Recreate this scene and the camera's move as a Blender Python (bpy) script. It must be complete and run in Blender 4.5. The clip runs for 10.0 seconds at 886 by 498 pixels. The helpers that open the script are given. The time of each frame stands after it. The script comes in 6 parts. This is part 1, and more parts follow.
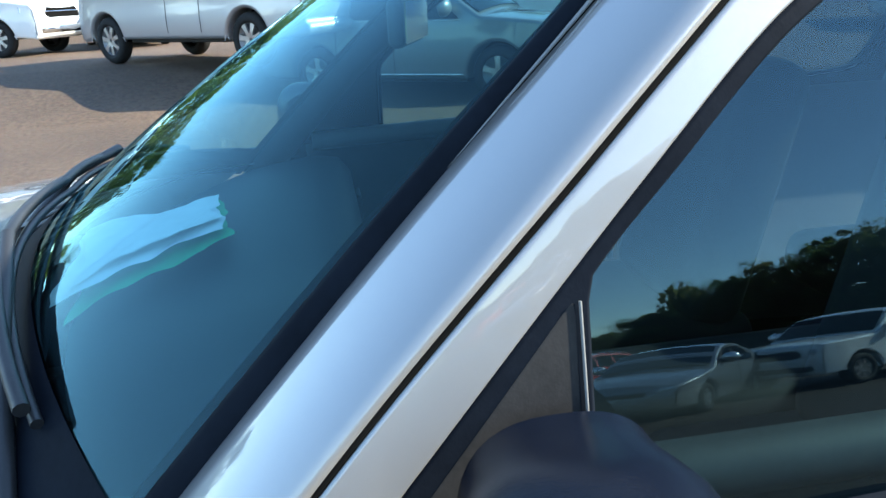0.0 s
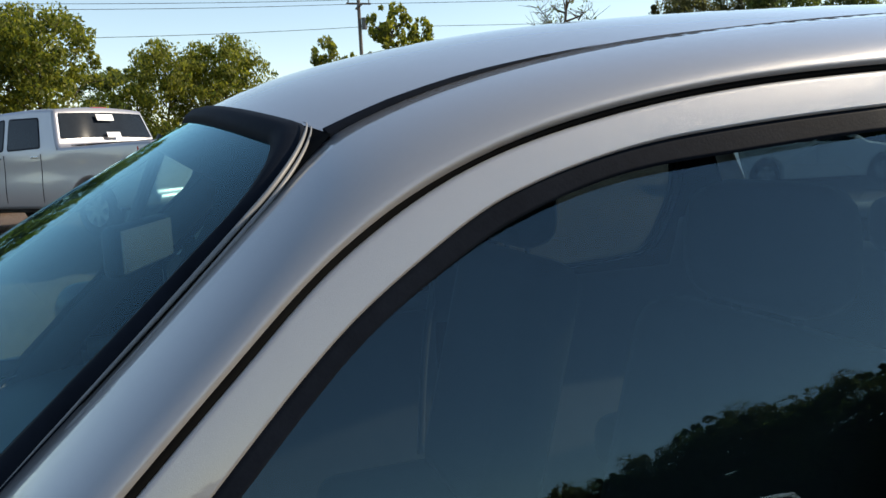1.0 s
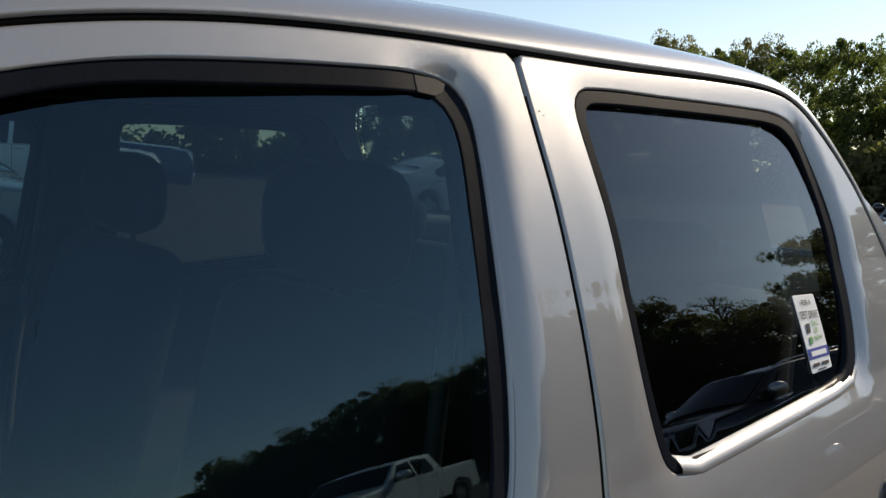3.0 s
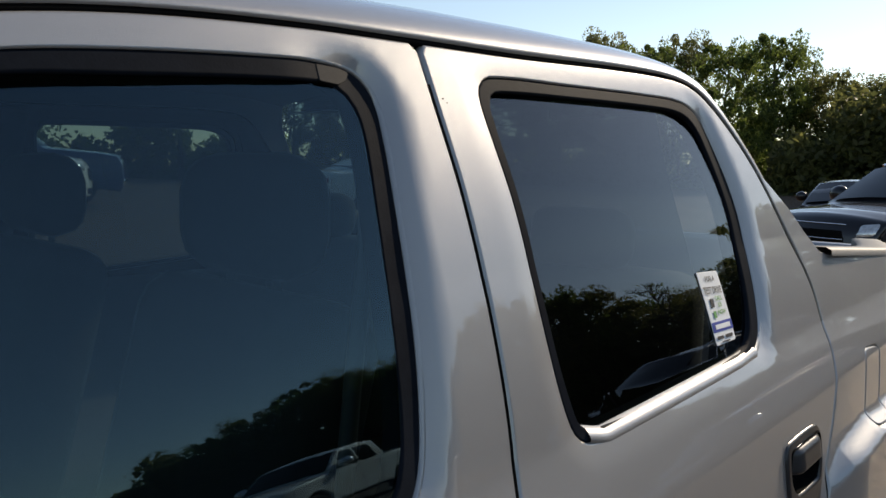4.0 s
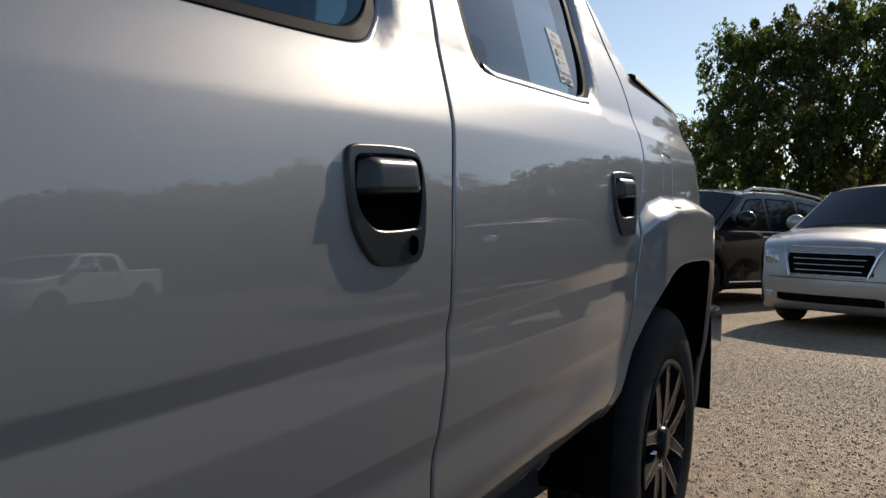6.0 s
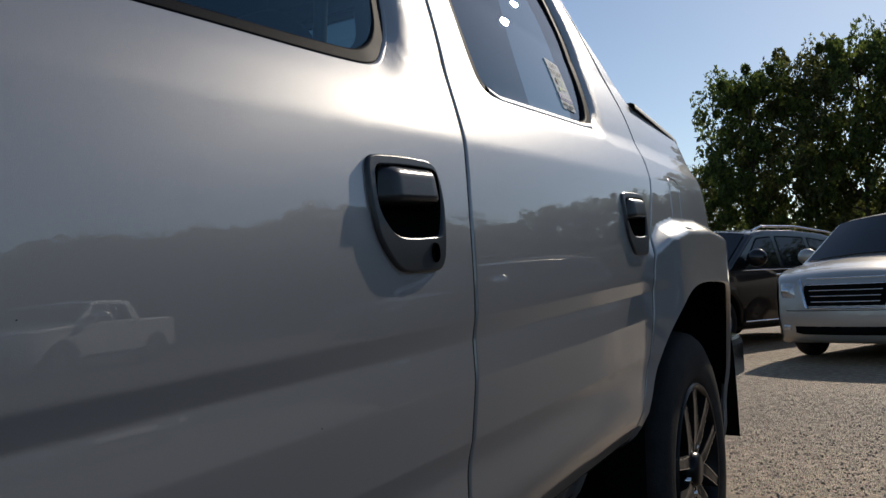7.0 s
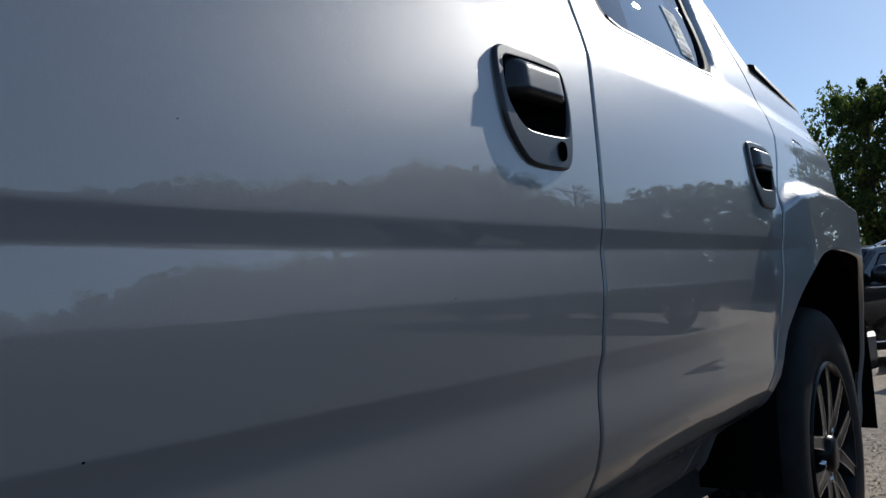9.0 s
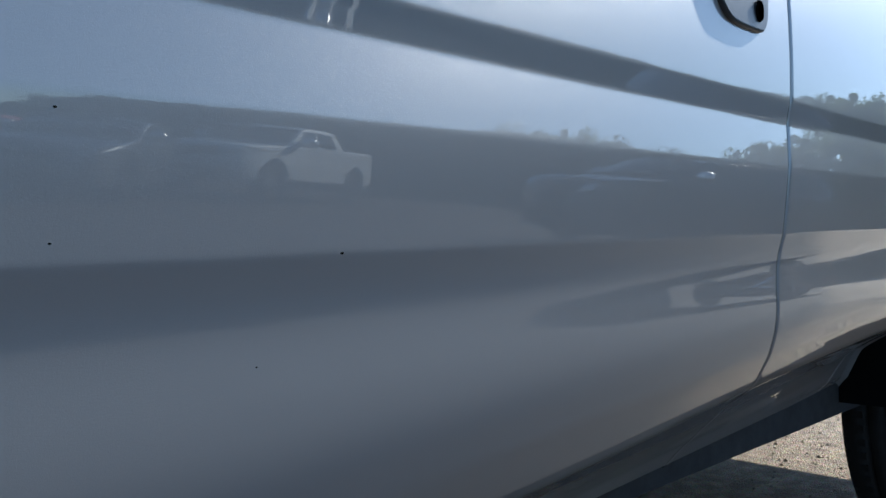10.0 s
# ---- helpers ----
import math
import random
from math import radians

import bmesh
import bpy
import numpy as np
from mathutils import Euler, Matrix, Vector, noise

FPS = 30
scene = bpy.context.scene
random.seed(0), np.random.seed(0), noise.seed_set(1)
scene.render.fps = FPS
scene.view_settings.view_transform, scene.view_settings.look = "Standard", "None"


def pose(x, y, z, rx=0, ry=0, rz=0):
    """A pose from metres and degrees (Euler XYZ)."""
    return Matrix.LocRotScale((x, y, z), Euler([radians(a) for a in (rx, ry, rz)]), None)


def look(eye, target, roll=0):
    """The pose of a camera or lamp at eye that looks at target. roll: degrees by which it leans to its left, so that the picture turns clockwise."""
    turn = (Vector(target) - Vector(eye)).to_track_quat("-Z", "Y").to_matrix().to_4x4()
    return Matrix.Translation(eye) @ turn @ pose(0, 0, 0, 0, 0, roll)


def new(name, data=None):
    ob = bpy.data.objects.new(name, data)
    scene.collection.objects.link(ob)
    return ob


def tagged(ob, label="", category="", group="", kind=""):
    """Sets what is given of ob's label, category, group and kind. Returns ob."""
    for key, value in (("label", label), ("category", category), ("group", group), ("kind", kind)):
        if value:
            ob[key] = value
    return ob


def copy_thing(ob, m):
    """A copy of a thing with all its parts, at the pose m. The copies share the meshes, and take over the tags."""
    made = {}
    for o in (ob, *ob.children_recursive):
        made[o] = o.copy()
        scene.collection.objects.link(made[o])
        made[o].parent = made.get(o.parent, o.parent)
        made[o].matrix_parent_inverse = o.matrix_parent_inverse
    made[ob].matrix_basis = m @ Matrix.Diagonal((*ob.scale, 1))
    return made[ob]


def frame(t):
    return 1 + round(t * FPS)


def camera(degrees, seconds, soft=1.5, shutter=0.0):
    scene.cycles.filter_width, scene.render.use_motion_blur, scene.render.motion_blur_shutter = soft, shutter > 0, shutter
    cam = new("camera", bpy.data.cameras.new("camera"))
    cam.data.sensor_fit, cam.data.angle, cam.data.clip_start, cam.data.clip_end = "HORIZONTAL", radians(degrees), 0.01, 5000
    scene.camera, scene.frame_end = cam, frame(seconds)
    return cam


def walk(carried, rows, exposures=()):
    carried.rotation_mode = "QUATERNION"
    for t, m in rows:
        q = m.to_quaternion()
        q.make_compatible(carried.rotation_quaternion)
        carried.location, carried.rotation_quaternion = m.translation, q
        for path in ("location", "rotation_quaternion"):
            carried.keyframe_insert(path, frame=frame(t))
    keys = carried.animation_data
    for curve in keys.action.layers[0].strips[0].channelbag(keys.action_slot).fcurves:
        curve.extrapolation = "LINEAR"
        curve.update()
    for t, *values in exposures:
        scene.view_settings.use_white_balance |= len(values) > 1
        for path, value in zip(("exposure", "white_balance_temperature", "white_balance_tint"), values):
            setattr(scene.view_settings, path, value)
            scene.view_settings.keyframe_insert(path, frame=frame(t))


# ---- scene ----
cam = camera(59.4, 10.0)

EXPOSURES = [(0, 2.05, 6450, 3), (0.5, 1.55, 6900, 7), (1, 0.65, 7600, 10), (2, 0.25, 8100, 12), (2.7, 0.25, 8000, 12), (4.5, 0.25, 7700, 12), (5.5, 0.0, 7500, 12), (7, -0.5, 6900, 11), (8.5, -0.55, 6500, 10), (9, -0.42, 6100, 9), (9.5, -0.1, 5750, 8), (10, 0.65, 5900, 5)]
PATH = [
    (0, (0.698, -0.367, 1.54), (0.967, 1.51, 0.903), -3.1),
    (0.5, (0.836, -0.323, 1.597), (1.3, 1.584, 1.21), -3.3),
    (1, (0.919, -0.327, 1.618), (1.541, 1.556, 1.357), -2.8),
    (1.5, (0.976, -0.361, 1.629), (1.832, 1.433, 1.414), -3.3),
    (2, (1.026, -0.371, 1.616), (2.147, 1.271, 1.4), -2.1),
    (2.5, (1.044, -0.376, 1.574), (2.304, 1.161, 1.355), 1.2),
    (4, (1.057, -0.433, 1.532), (2.491, 0.947, 1.329), 1.1),
    (4.5, (0.865, -0.457, 1.53), (2.403, 0.803, 1.314), 1.5),
    (5, (0.772, -0.463, 1.353), (2.423, 0.652, 1.186), 2.7),
    (5.5, (0.763, -0.501, 1.106), (2.467, 0.54, 0.982), 3.4),
    (5.7, (0.761, -0.498, 1.03), (2.486, 0.509, 0.934), 2.9),
    (6.8, (0.722, -0.508, 0.92), (2.444, 0.506, 1.017), -1.4),
    (7, (0.723, -0.5, 0.897), (2.44, 0.519, 1.02), -2.3),
    (7.5, (0.722, -0.497, 0.861), (2.429, 0.529, 1.04), -3.5),
    (8, (0.726, -0.508, 0.837), (2.394, 0.572, 1.062), -3.2),
    (8.5, (0.726, -0.493, 0.784), (2.35, 0.652, 1.017), -3.0),
    (9, (0.721, -0.454, 0.745), (2.29, 0.768, 0.955), -2.3),
    (9.5, (0.705, -0.394, 0.705), (2.22, 0.905, 0.842), -1.7),
    (9.8, (0.684, -0.367, 0.683), (2.157, 0.983, 0.764), -0.7),
    (10, (0.672, -0.357, 0.669), (2.105, 1.038, 0.715), 0.0),
]
walk(cam, [(t, look(eye, target, roll)) for t, eye, target, roll in PATH], EXPOSURES)

# ---- light ----
SUN_AZ, SUN_EL = -6.0, 31.0
world = bpy.data.worlds.new("sky")
scene.world = world
world.use_nodes = True
wn, wl = world.node_tree.nodes, world.node_tree.links
sky = wn.new("ShaderNodeTexSky")
sky.sky_type = "NISHITA"
sky.sun_disc = False
sky.sun_elevation = radians(SUN_EL)
sky.sun_rotation = radians(90 - SUN_AZ)
sky.air_density, sky.dust_density, sky.ozone_density = 1.0, 0.2, 2.2
wn["Background"].inputs["Strength"].default_value = 0.14
wl.new(sky.outputs[0], wn["Background"].inputs["Color"])
sun = new("sun", bpy.data.lights.new("sun", "SUN"))
sun.data.energy, sun.data.angle, sun.data.color = 3.8, radians(0.55), (1.0, 0.93, 0.82)
sdir = Vector((math.cos(radians(SUN_AZ)) * math.cos(radians(SUN_EL)), math.sin(radians(SUN_AZ)) * math.cos(radians(SUN_EL)), math.sin(radians(SUN_EL))))
sun.matrix_world = look(sdir * 60, (0, 0, 0))


# ---- materials ----
def mat(name, base, rough=0.5, metal=0.0, spec=0.5, coat=0.0, coat_rough=0.03, vary=0.0, scale=8.0, bump=0.0, bump_scale=60.0, rough_vary=0.0, second=None, obj_vary=0.0):
    """A principled surface with two scales of colour variation, roughness variation and fine relief."""
    m = bpy.data.materials.new(name)
    m.use_nodes = True
    n, l = m.node_tree.nodes, m.node_tree.links
    b = n["Principled BSDF"]
    b.inputs["Base Color"].default_value = (*base, 1)
    b.inputs["Roughness"].default_value = rough
    b.inputs["Metallic"].default_value = metal
    b.inputs["Specular IOR Level"].default_value = spec
    b.inputs["Coat Weight"].default_value = coat
    b.inputs["Coat Roughness"].default_value = coat_rough
    tc = n.new("ShaderNodeTexCoord")
    if vary or second:
        big, small = n.new("ShaderNodeTexNoise"), n.new("ShaderNodeTexNoise")
        big.inputs["Scale"].default_value, big.inputs["Detail"].default_value = scale, 6
        small.inputs["Scale"].default_value, small.inputs["Detail"].default_value = scale * 9, 4
        l.new(tc.outputs["Object"], big.inputs["Vector"])
        l.new(tc.outputs["Object"], small.inputs["Vector"])
        add = n.new("ShaderNodeMath")
        add.operation = "MULTIPLY_ADD"
        l.new(small.outputs["Fac"], add.inputs[0])
        add.inputs[1].default_value = 0.5
        l.new(big.outputs["Fac"], add.inputs[2])
        ramp = n.new("ShaderNodeValToRGB")
        ramp.color_ramp.elements[0].position, ramp.color_ramp.elements[1].position = 0.45, 1.05
        low = second or tuple(c * (1 - vary) for c in base)
        ramp.color_ramp.elements[0].color = (*low, 1)
        ramp.color_ramp.elements[1].color = (*(tuple(min(1, c * (1 + vary)) for c in base)), 1)
        l.new(add.outputs[0], ramp.inputs[0])
        out = ramp.outputs[0]
        if obj_vary:
            info, hsv = n.new("ShaderNodeObjectInfo"), n.new("ShaderNodeHueSaturation")
            mr = n.new("ShaderNodeMapRange")
            mr.inputs["To Min"].default_value, mr.inputs["To Max"].default_value = 1 - obj_vary, 1 + obj_vary
            l.new(info.outputs["Random"], mr.inputs["Value"])
            l.new(mr.outputs[0], hsv.inputs["Value"])
            l.new(out, hsv.inputs["Color"])
            out = hsv.outputs[0]
        l.new(out, b.inputs["Base Color"])
        if rough_vary:
            mr2 = n.new("ShaderNodeMapRange")
            mr2.inputs["To Min"].default_value, mr2.inputs["To Max"].default_value = max(0, rough - rough_vary), min(1, rough + rough_vary)
            l.new(big.outputs["Fac"], mr2.inputs["Value"])
            l.new(mr2.outputs[0], b.inputs["Roughness"])
    if bump:
        bn, bp = n.new("ShaderNodeTexNoise"), n.new("ShaderNodeBump")
        bn.inputs["Scale"].default_value, bn.inputs["Detail"].default_value = bump_scale, 5
        bp.inputs["Strength"].default_value, bp.inputs["Distance"].default_value = bump, 0.02
        l.new(tc.outputs["Object"], bn.inputs["Vector"])
        l.new(bn.outputs["Fac"], bp.inputs["Height"])
        l.new(bp.outputs[0], b.inputs["Normal"])
    return m


def paint(name, base, flake=0.0, metal=0.0, rough=0.35, dust=0.06, ior=1.5, haze=(0.03, 0.06), spec=0.5):
    """Car paint: a base with metal flake under a clear coat, with faint dust and fine dirt specks."""
    m = bpy.data.materials.new(name)
    m.use_nodes = True
    n, l = m.node_tree.nodes, m.node_tree.links
    b = n["Principled BSDF"]
    b.inputs["Metallic"].default_value = metal
    b.inputs["Roughness"].default_value = rough
    b.inputs["Specular IOR Level"].default_value = spec
    b.inputs["Coat Weight"].default_value = 1.0
    b.inputs["Coat Roughness"].default_value = 0.015
    b.inputs["Coat IOR"].default_value = ior
    tc = n.new("ShaderNodeTexCoord")
    cloud = n.new("ShaderNodeTexNoise")
    cloud.inputs["Scale"].default_value, cloud.inputs["Detail"].default_value = 5, 7
    l.new(tc.outputs["Object"], cloud.inputs["Vector"])
    ramp = n.new("ShaderNodeValToRGB")
    ramp.color_ramp.elements[0].position, ramp.color_ramp.elements[1].position = 0.35, 0.75
    ramp.color_ramp.elements[0].color = (*base, 1)
    ramp.color_ramp.elements[1].color = (*(c * (1 - dust) + 0.3 * dust for c in base), 1)
    l.new(cloud.outputs["Fac"], ramp.inputs[0])
    l.new(ramp.outputs[0], b.inputs["Base Color"])
    cr = n.new("ShaderNodeMapRange")
    cr.inputs["To Min"].default_value, cr.inputs["To Max"].default_value = haze
    l.new(cloud.outputs["Fac"], cr.inputs["Value"])
    l.new(cr.outputs[0], b.inputs["Coat Roughness"])
    if flake:
        vor, bp = n.new("ShaderNodeTexVoronoi"), n.new("ShaderNodeBump")
        vor.inputs["Scale"].default_value = 1400
        l.new(tc.outputs["Object"], vor.inputs["Vector"])
        bp.inputs["Strength"].default_value, bp.inputs["Distance"].default_value = flake, 0.0006
        l.new(vor.outputs["Color"], bp.inputs["Height"])
        l.new(bp.outputs[0], b.inputs["Normal"])
    return m


def glass(name, tint, film=0.0, ior=1.5, sheen=(1, 1, 1)):
    """A thin solar-tinted pane: see-through with a sharp surface reflection and a little dust."""
    m = bpy.data.materials.new(name)
    m.use_nodes = True
    n, l = m.node_tree.nodes, m.node_tree.links
    n.remove(n["Principled BSDF"])
    tr, gl, df = n.new("ShaderNodeBsdfTransparent"), n.new("ShaderNodeBsdfGlossy"), n.new("ShaderNodeBsdfDiffuse")
    tr.inputs["Color"].default_value = (*tint, 1)
    gl.inputs["Roughness"].default_value = 0.0
    gl.inputs["Color"].default_value = (*sheen, 1)
    df.inputs["Color"].default_value = (0.5, 0.5, 0.48, 1)
    # thin-sheet reflectance: the same from both sides of the pane
    f0 = ((ior - 1) / (ior + 1)) ** 2
    lw, pw, fr = n.new("ShaderNodeLayerWeight"), n.new("ShaderNodeMath"), n.new("ShaderNodeMath")
    lw.inputs["Blend"].default_value = 0.5
    pw.operation, fr.operation = "POWER", "MULTIPLY_ADD"
    pw.inputs[1].default_value = 4.6
    fr.inputs[1].default_value, fr.inputs[2].default_value = 1 - f0, f0
    l.new(lw.outputs["Facing"], pw.inputs[0])
    l.new(pw.outputs[0], fr.inputs[0])
    dust, mr = n.new("ShaderNodeTexNoise"), n.new("ShaderNodeMapRange")
    tc = n.new("ShaderNodeTexCoord")
    dust.inputs["Scale"].default_value, dust.inputs["Detail"].default_value = 6, 8
    l.new(tc.outputs["Object"], dust.inputs["Vector"])
    mr.inputs["From Min"].default_value, mr.inputs["From Max"].default_value = 0.4, 0.8
    mr.inputs["To Min"].default_value, mr.inputs["To Max"].default_value = film * 0.4, film
    l.new(dust.outputs["Fac"], mr.inputs["Value"])
    a, c = n.new("ShaderNodeMixShader"), n.new("ShaderNodeMixShader")
    l.new(mr.outputs[0], a.inputs[0])
    l.new(tr.outputs[0], a.inputs[1])
    l.new(df.outputs[0], a.inputs[2])
    l.new(fr.outputs[0], c.inputs[0])
    l.new(a.outputs[0], c.inputs[1])
    l.new(gl.outputs[0], c.inputs[2])
    l.new(c.outputs[0], n["Material Output"].inputs["Surface"])
    return m


SILVER = paint("silver_paint", (0.35, 0.343, 0.34), flake=0.22, metal=0.38, rough=0.40, ior=1.78, spec=0.3, haze=(0.0, 0.015))
GREY_PAINT = paint("grey_paint", (0.20, 0.21, 0.22), metal=0.5, rough=0.4)
RAM_PAINT = paint("pickup_paint", (0.42, 0.41, 0.42), metal=0.6, rough=0.4)
WHITE_PAINT = paint("white_paint", (0.78, 0.78, 0.76), rough=0.5)
BLACK_PAINT = paint("black_paint", (0.006, 0.0055, 0.007), rough=0.3, dust=0.01, ior=1.45, spec=0.1)
RED_PAINT = paint("red_paint", (0.45, 0.02, 0.025), rough=0.4)
BLUE_PAINT = paint("blue_paint", (0.02, 0.05, 0.16), rough=0.4, metal=0.4)
GOLD_PAINT = paint("champagne_paint", (0.46, 0.43, 0.39), metal=0.6, rough=0.4)
RUBBER = mat("black_rubber", (0.018, 0.018, 0.019), 0.45, vary=0.3, scale=20, bump=0.05, bump_scale=300)
SEAL = mat("weather_strip", (0.009, 0.0115, 0.0165), 0.55, spec=0.02, vary=0.25, scale=14, bump=0.04, bump_scale=400)
TRIM = mat("black_trim", (0.02, 0.02, 0.021), 0.32, vary=0.2, scale=20, bump=0.06, bump_scale=700)
GREY_TRIM = mat("grey_trim", (0.10, 0.10, 0.10), 0.55, vary=0.2, scale=25, bump=0.1, bump_scale=600)
SAIL = mat("sail_plastic", (0.036, 0.034, 0.033), 0.5, spec=0.06, vary=0.25, scale=18, bump=0.04, bump_scale=500)
PALE_BEAD = mat("pale_bead", (0.20, 0.20, 0.195), 0.5, vary=0.15, scale=30)
HANDLE = mat("handle_plastic", (0.028, 0.029, 0.032), 0.28, vary=0.15, scale=20, bump=0.05, bump_scale=900)
MIRROR_CAP = mat("mirror_housing_plastic", (0.004, 0.006, 0.012), 0.24, spec=0.12, vary=0.25, scale=12, bump=0.06, bump_scale=500)
DARK = mat("dark_cavity", (0.006, 0.006, 0.006), 0.9, spec=0.03, vary=0.3, scale=10)
UNDER = mat("underbody", (0.015, 0.014, 0.013), 0.7, vary=0.4, scale=8, bump=0.2, bump_scale=50)
TYRE = mat("tyre_rubber", (0.020, 0.020, 0.020), 0.7, spec=0.15, vary=0.3, scale=25, bump=0.15, bump_scale=200)
RIM_BARREL = mat("rim_barrel", (0.22, 0.22, 0.225), 0.4, metal=0.8, vary=0.2, scale=20)
RIM_BLACK = mat("gloss_black_rim", (0.009, 0.009, 0.010), 0.3, spec=0.2, vary=0.2, scale=20)
RIM_BRIGHT = mat("machined_rim", (0.62, 0.62, 0.63), 0.22, metal=1.0, vary=0.08, scale=30)
ALLOY = mat("alloy_wheel", (0.5, 0.5, 0.51), 0.3, metal=0.9, vary=0.1, scale=20)
SOFT_CHROME = mat("soft_chrome", (0.85, 0.85, 0.86), 0.38, metal=1.0, vary=0.05, scale=30)
CHROME = mat("chrome", (0.75, 0.75, 0.76), 0.08, metal=1.0, vary=0.05, scale=30)
FAB = mat("seat_cloth", (0.014, 0.014, 0.016), 0.9, vary=0.3, scale=30)
DASH = mat("dashboard_vinyl", (0.028, 0.029, 0.032), 0.6, vary=0.15, scale=20)
DASH_LIGHT = mat("grey_interior_vinyl", (0.05, 0.05, 0.053), 0.6, vary=0.15, scale=20)
HEADLINER = mat("headliner", (0.11, 0.105, 0.10), 0.95, vary=0.1, scale=20)
CARPET = mat("floor_carpet", (0.03, 0.03, 0.03), 1.0, vary=0.3, scale=40)
PAPER = mat("white_paper", (0.86, 0.87, 0.87), 0.8, vary=0.05, scale=20)
GREEN_PAPER = mat("green_paper", (0.03, 0.42, 0.16), 0.7, vary=0.1, scale=20)
INK = mat("dark_ink", (0.03, 0.03, 0.035), 0.7, vary=0.1)
BLUE_INK = mat("blue_ink", (0.03, 0.06, 0.35), 0.6, vary=0.1)
GREEN_INK = mat("green_ink", (0.15, 0.38, 0.12), 0.6, vary=0.1)
WS_GLASS = glass("windshield_glass", (0.54, 0.78, 0.78), 0.005, 1.5, (0.48, 0.88, 1.0))
SIDE_GLASS = glass("side_glass", (0.375, 0.525, 0.545), 0.002, 1.72, (0.54, 0.85, 1.0))
PRIV_GLASS = glass("privacy_glass", (0.19, 0.235, 0.25), 0.003, 1.75, (0.85, 0.93, 1.0))
CAR_GLASS = mat("parked_car_glass", (0.010, 0.014, 0.018), 0.03, spec=0.25, vary=0.3, scale=3)
LENS = mat("lamp_lens", (0.55, 0.56, 0.56), 0.12, metal=0.5, vary=0.3, scale=30, coat=1.0)
RED_LENS = mat("red_lens", (0.35, 0.012, 0.012), 0.1, vary=0.2, scale=30, coat=1.0)
AMBER = mat("amber_lens", (0.6, 0.2, 0.02), 0.1, vary=0.2, scale=30, coat=1.0)
BARK = mat("bark", (0.065, 0.050, 0.038), 0.9, vary=0.4, scale=6, bump=0.6, bump_scale=25)
WOODPOLE = mat("weathered_pole", (0.12, 0.10, 0.085), 0.9, vary=0.4, scale=6, bump=0.3, bump_scale=40)
WIRE = mat("wire", (0.02, 0.02, 0.02), 0.6, vary=0.1)
SIDING = mat("pale_siding", (0.55, 0.56, 0.56), 0.7, vary=0.1, scale=3)
SHINGLE = mat("grey_shingle", (0.16, 0.16, 0.17), 0.9, vary=0.3, scale=10, bump=0.3, bump_scale=40)


def leaf_mat(name, a, b):
    m = bpy.data.materials.new(name)
    m.use_nodes = True
    n, l = m.node_tree.nodes, m.node_tree.links
    p = n["Principled BSDF"]
    p.inputs["Roughness"].default_value = 0.55
    geo, ramp = n.new("ShaderNodeNewGeometry"), n.new("ShaderNodeValToRGB")
    ramp.color_ramp.elements[0].color, ramp.color_ramp.elements[1].color = (*a, 1), (*b, 1)
    l.new(geo.outputs["Random Per Island"], ramp.inputs[0])
    l.new(ramp.outputs[0], p.inputs["Base Color"])
    tl, mx = n.new("ShaderNodeBsdfTranslucent"), n.new("ShaderNodeMixShader")
    glow = n.new("ShaderNodeHueSaturation")
    glow.inputs["Value"].default_value = 1.5
    l.new(ramp.outputs[0], glow.inputs["Color"])
    l.new(glow.outputs[0], tl.inputs["Color"])
    mx.inputs[0].default_value = 0.6
    l.new(p.outputs[0], mx.inputs[1])
    l.new(tl.outputs[0], mx.inputs[2])
    l.new(mx.outputs[0], n["Material Output"].inputs["Surface"])
    return m


LEAF = leaf_mat("green_leaves", (0.034, 0.055, 0.014), (0.15, 0.19, 0.042))
LEAF_DARK = leaf_mat("dark_leaves", (0.048, 0.058, 0.022), (0.17, 0.17, 0.055))
LEAF_YELLOW = leaf_mat("turning_leaves", (0.040, 0.072, 0.013), (0.27, 0.27, 0.03))


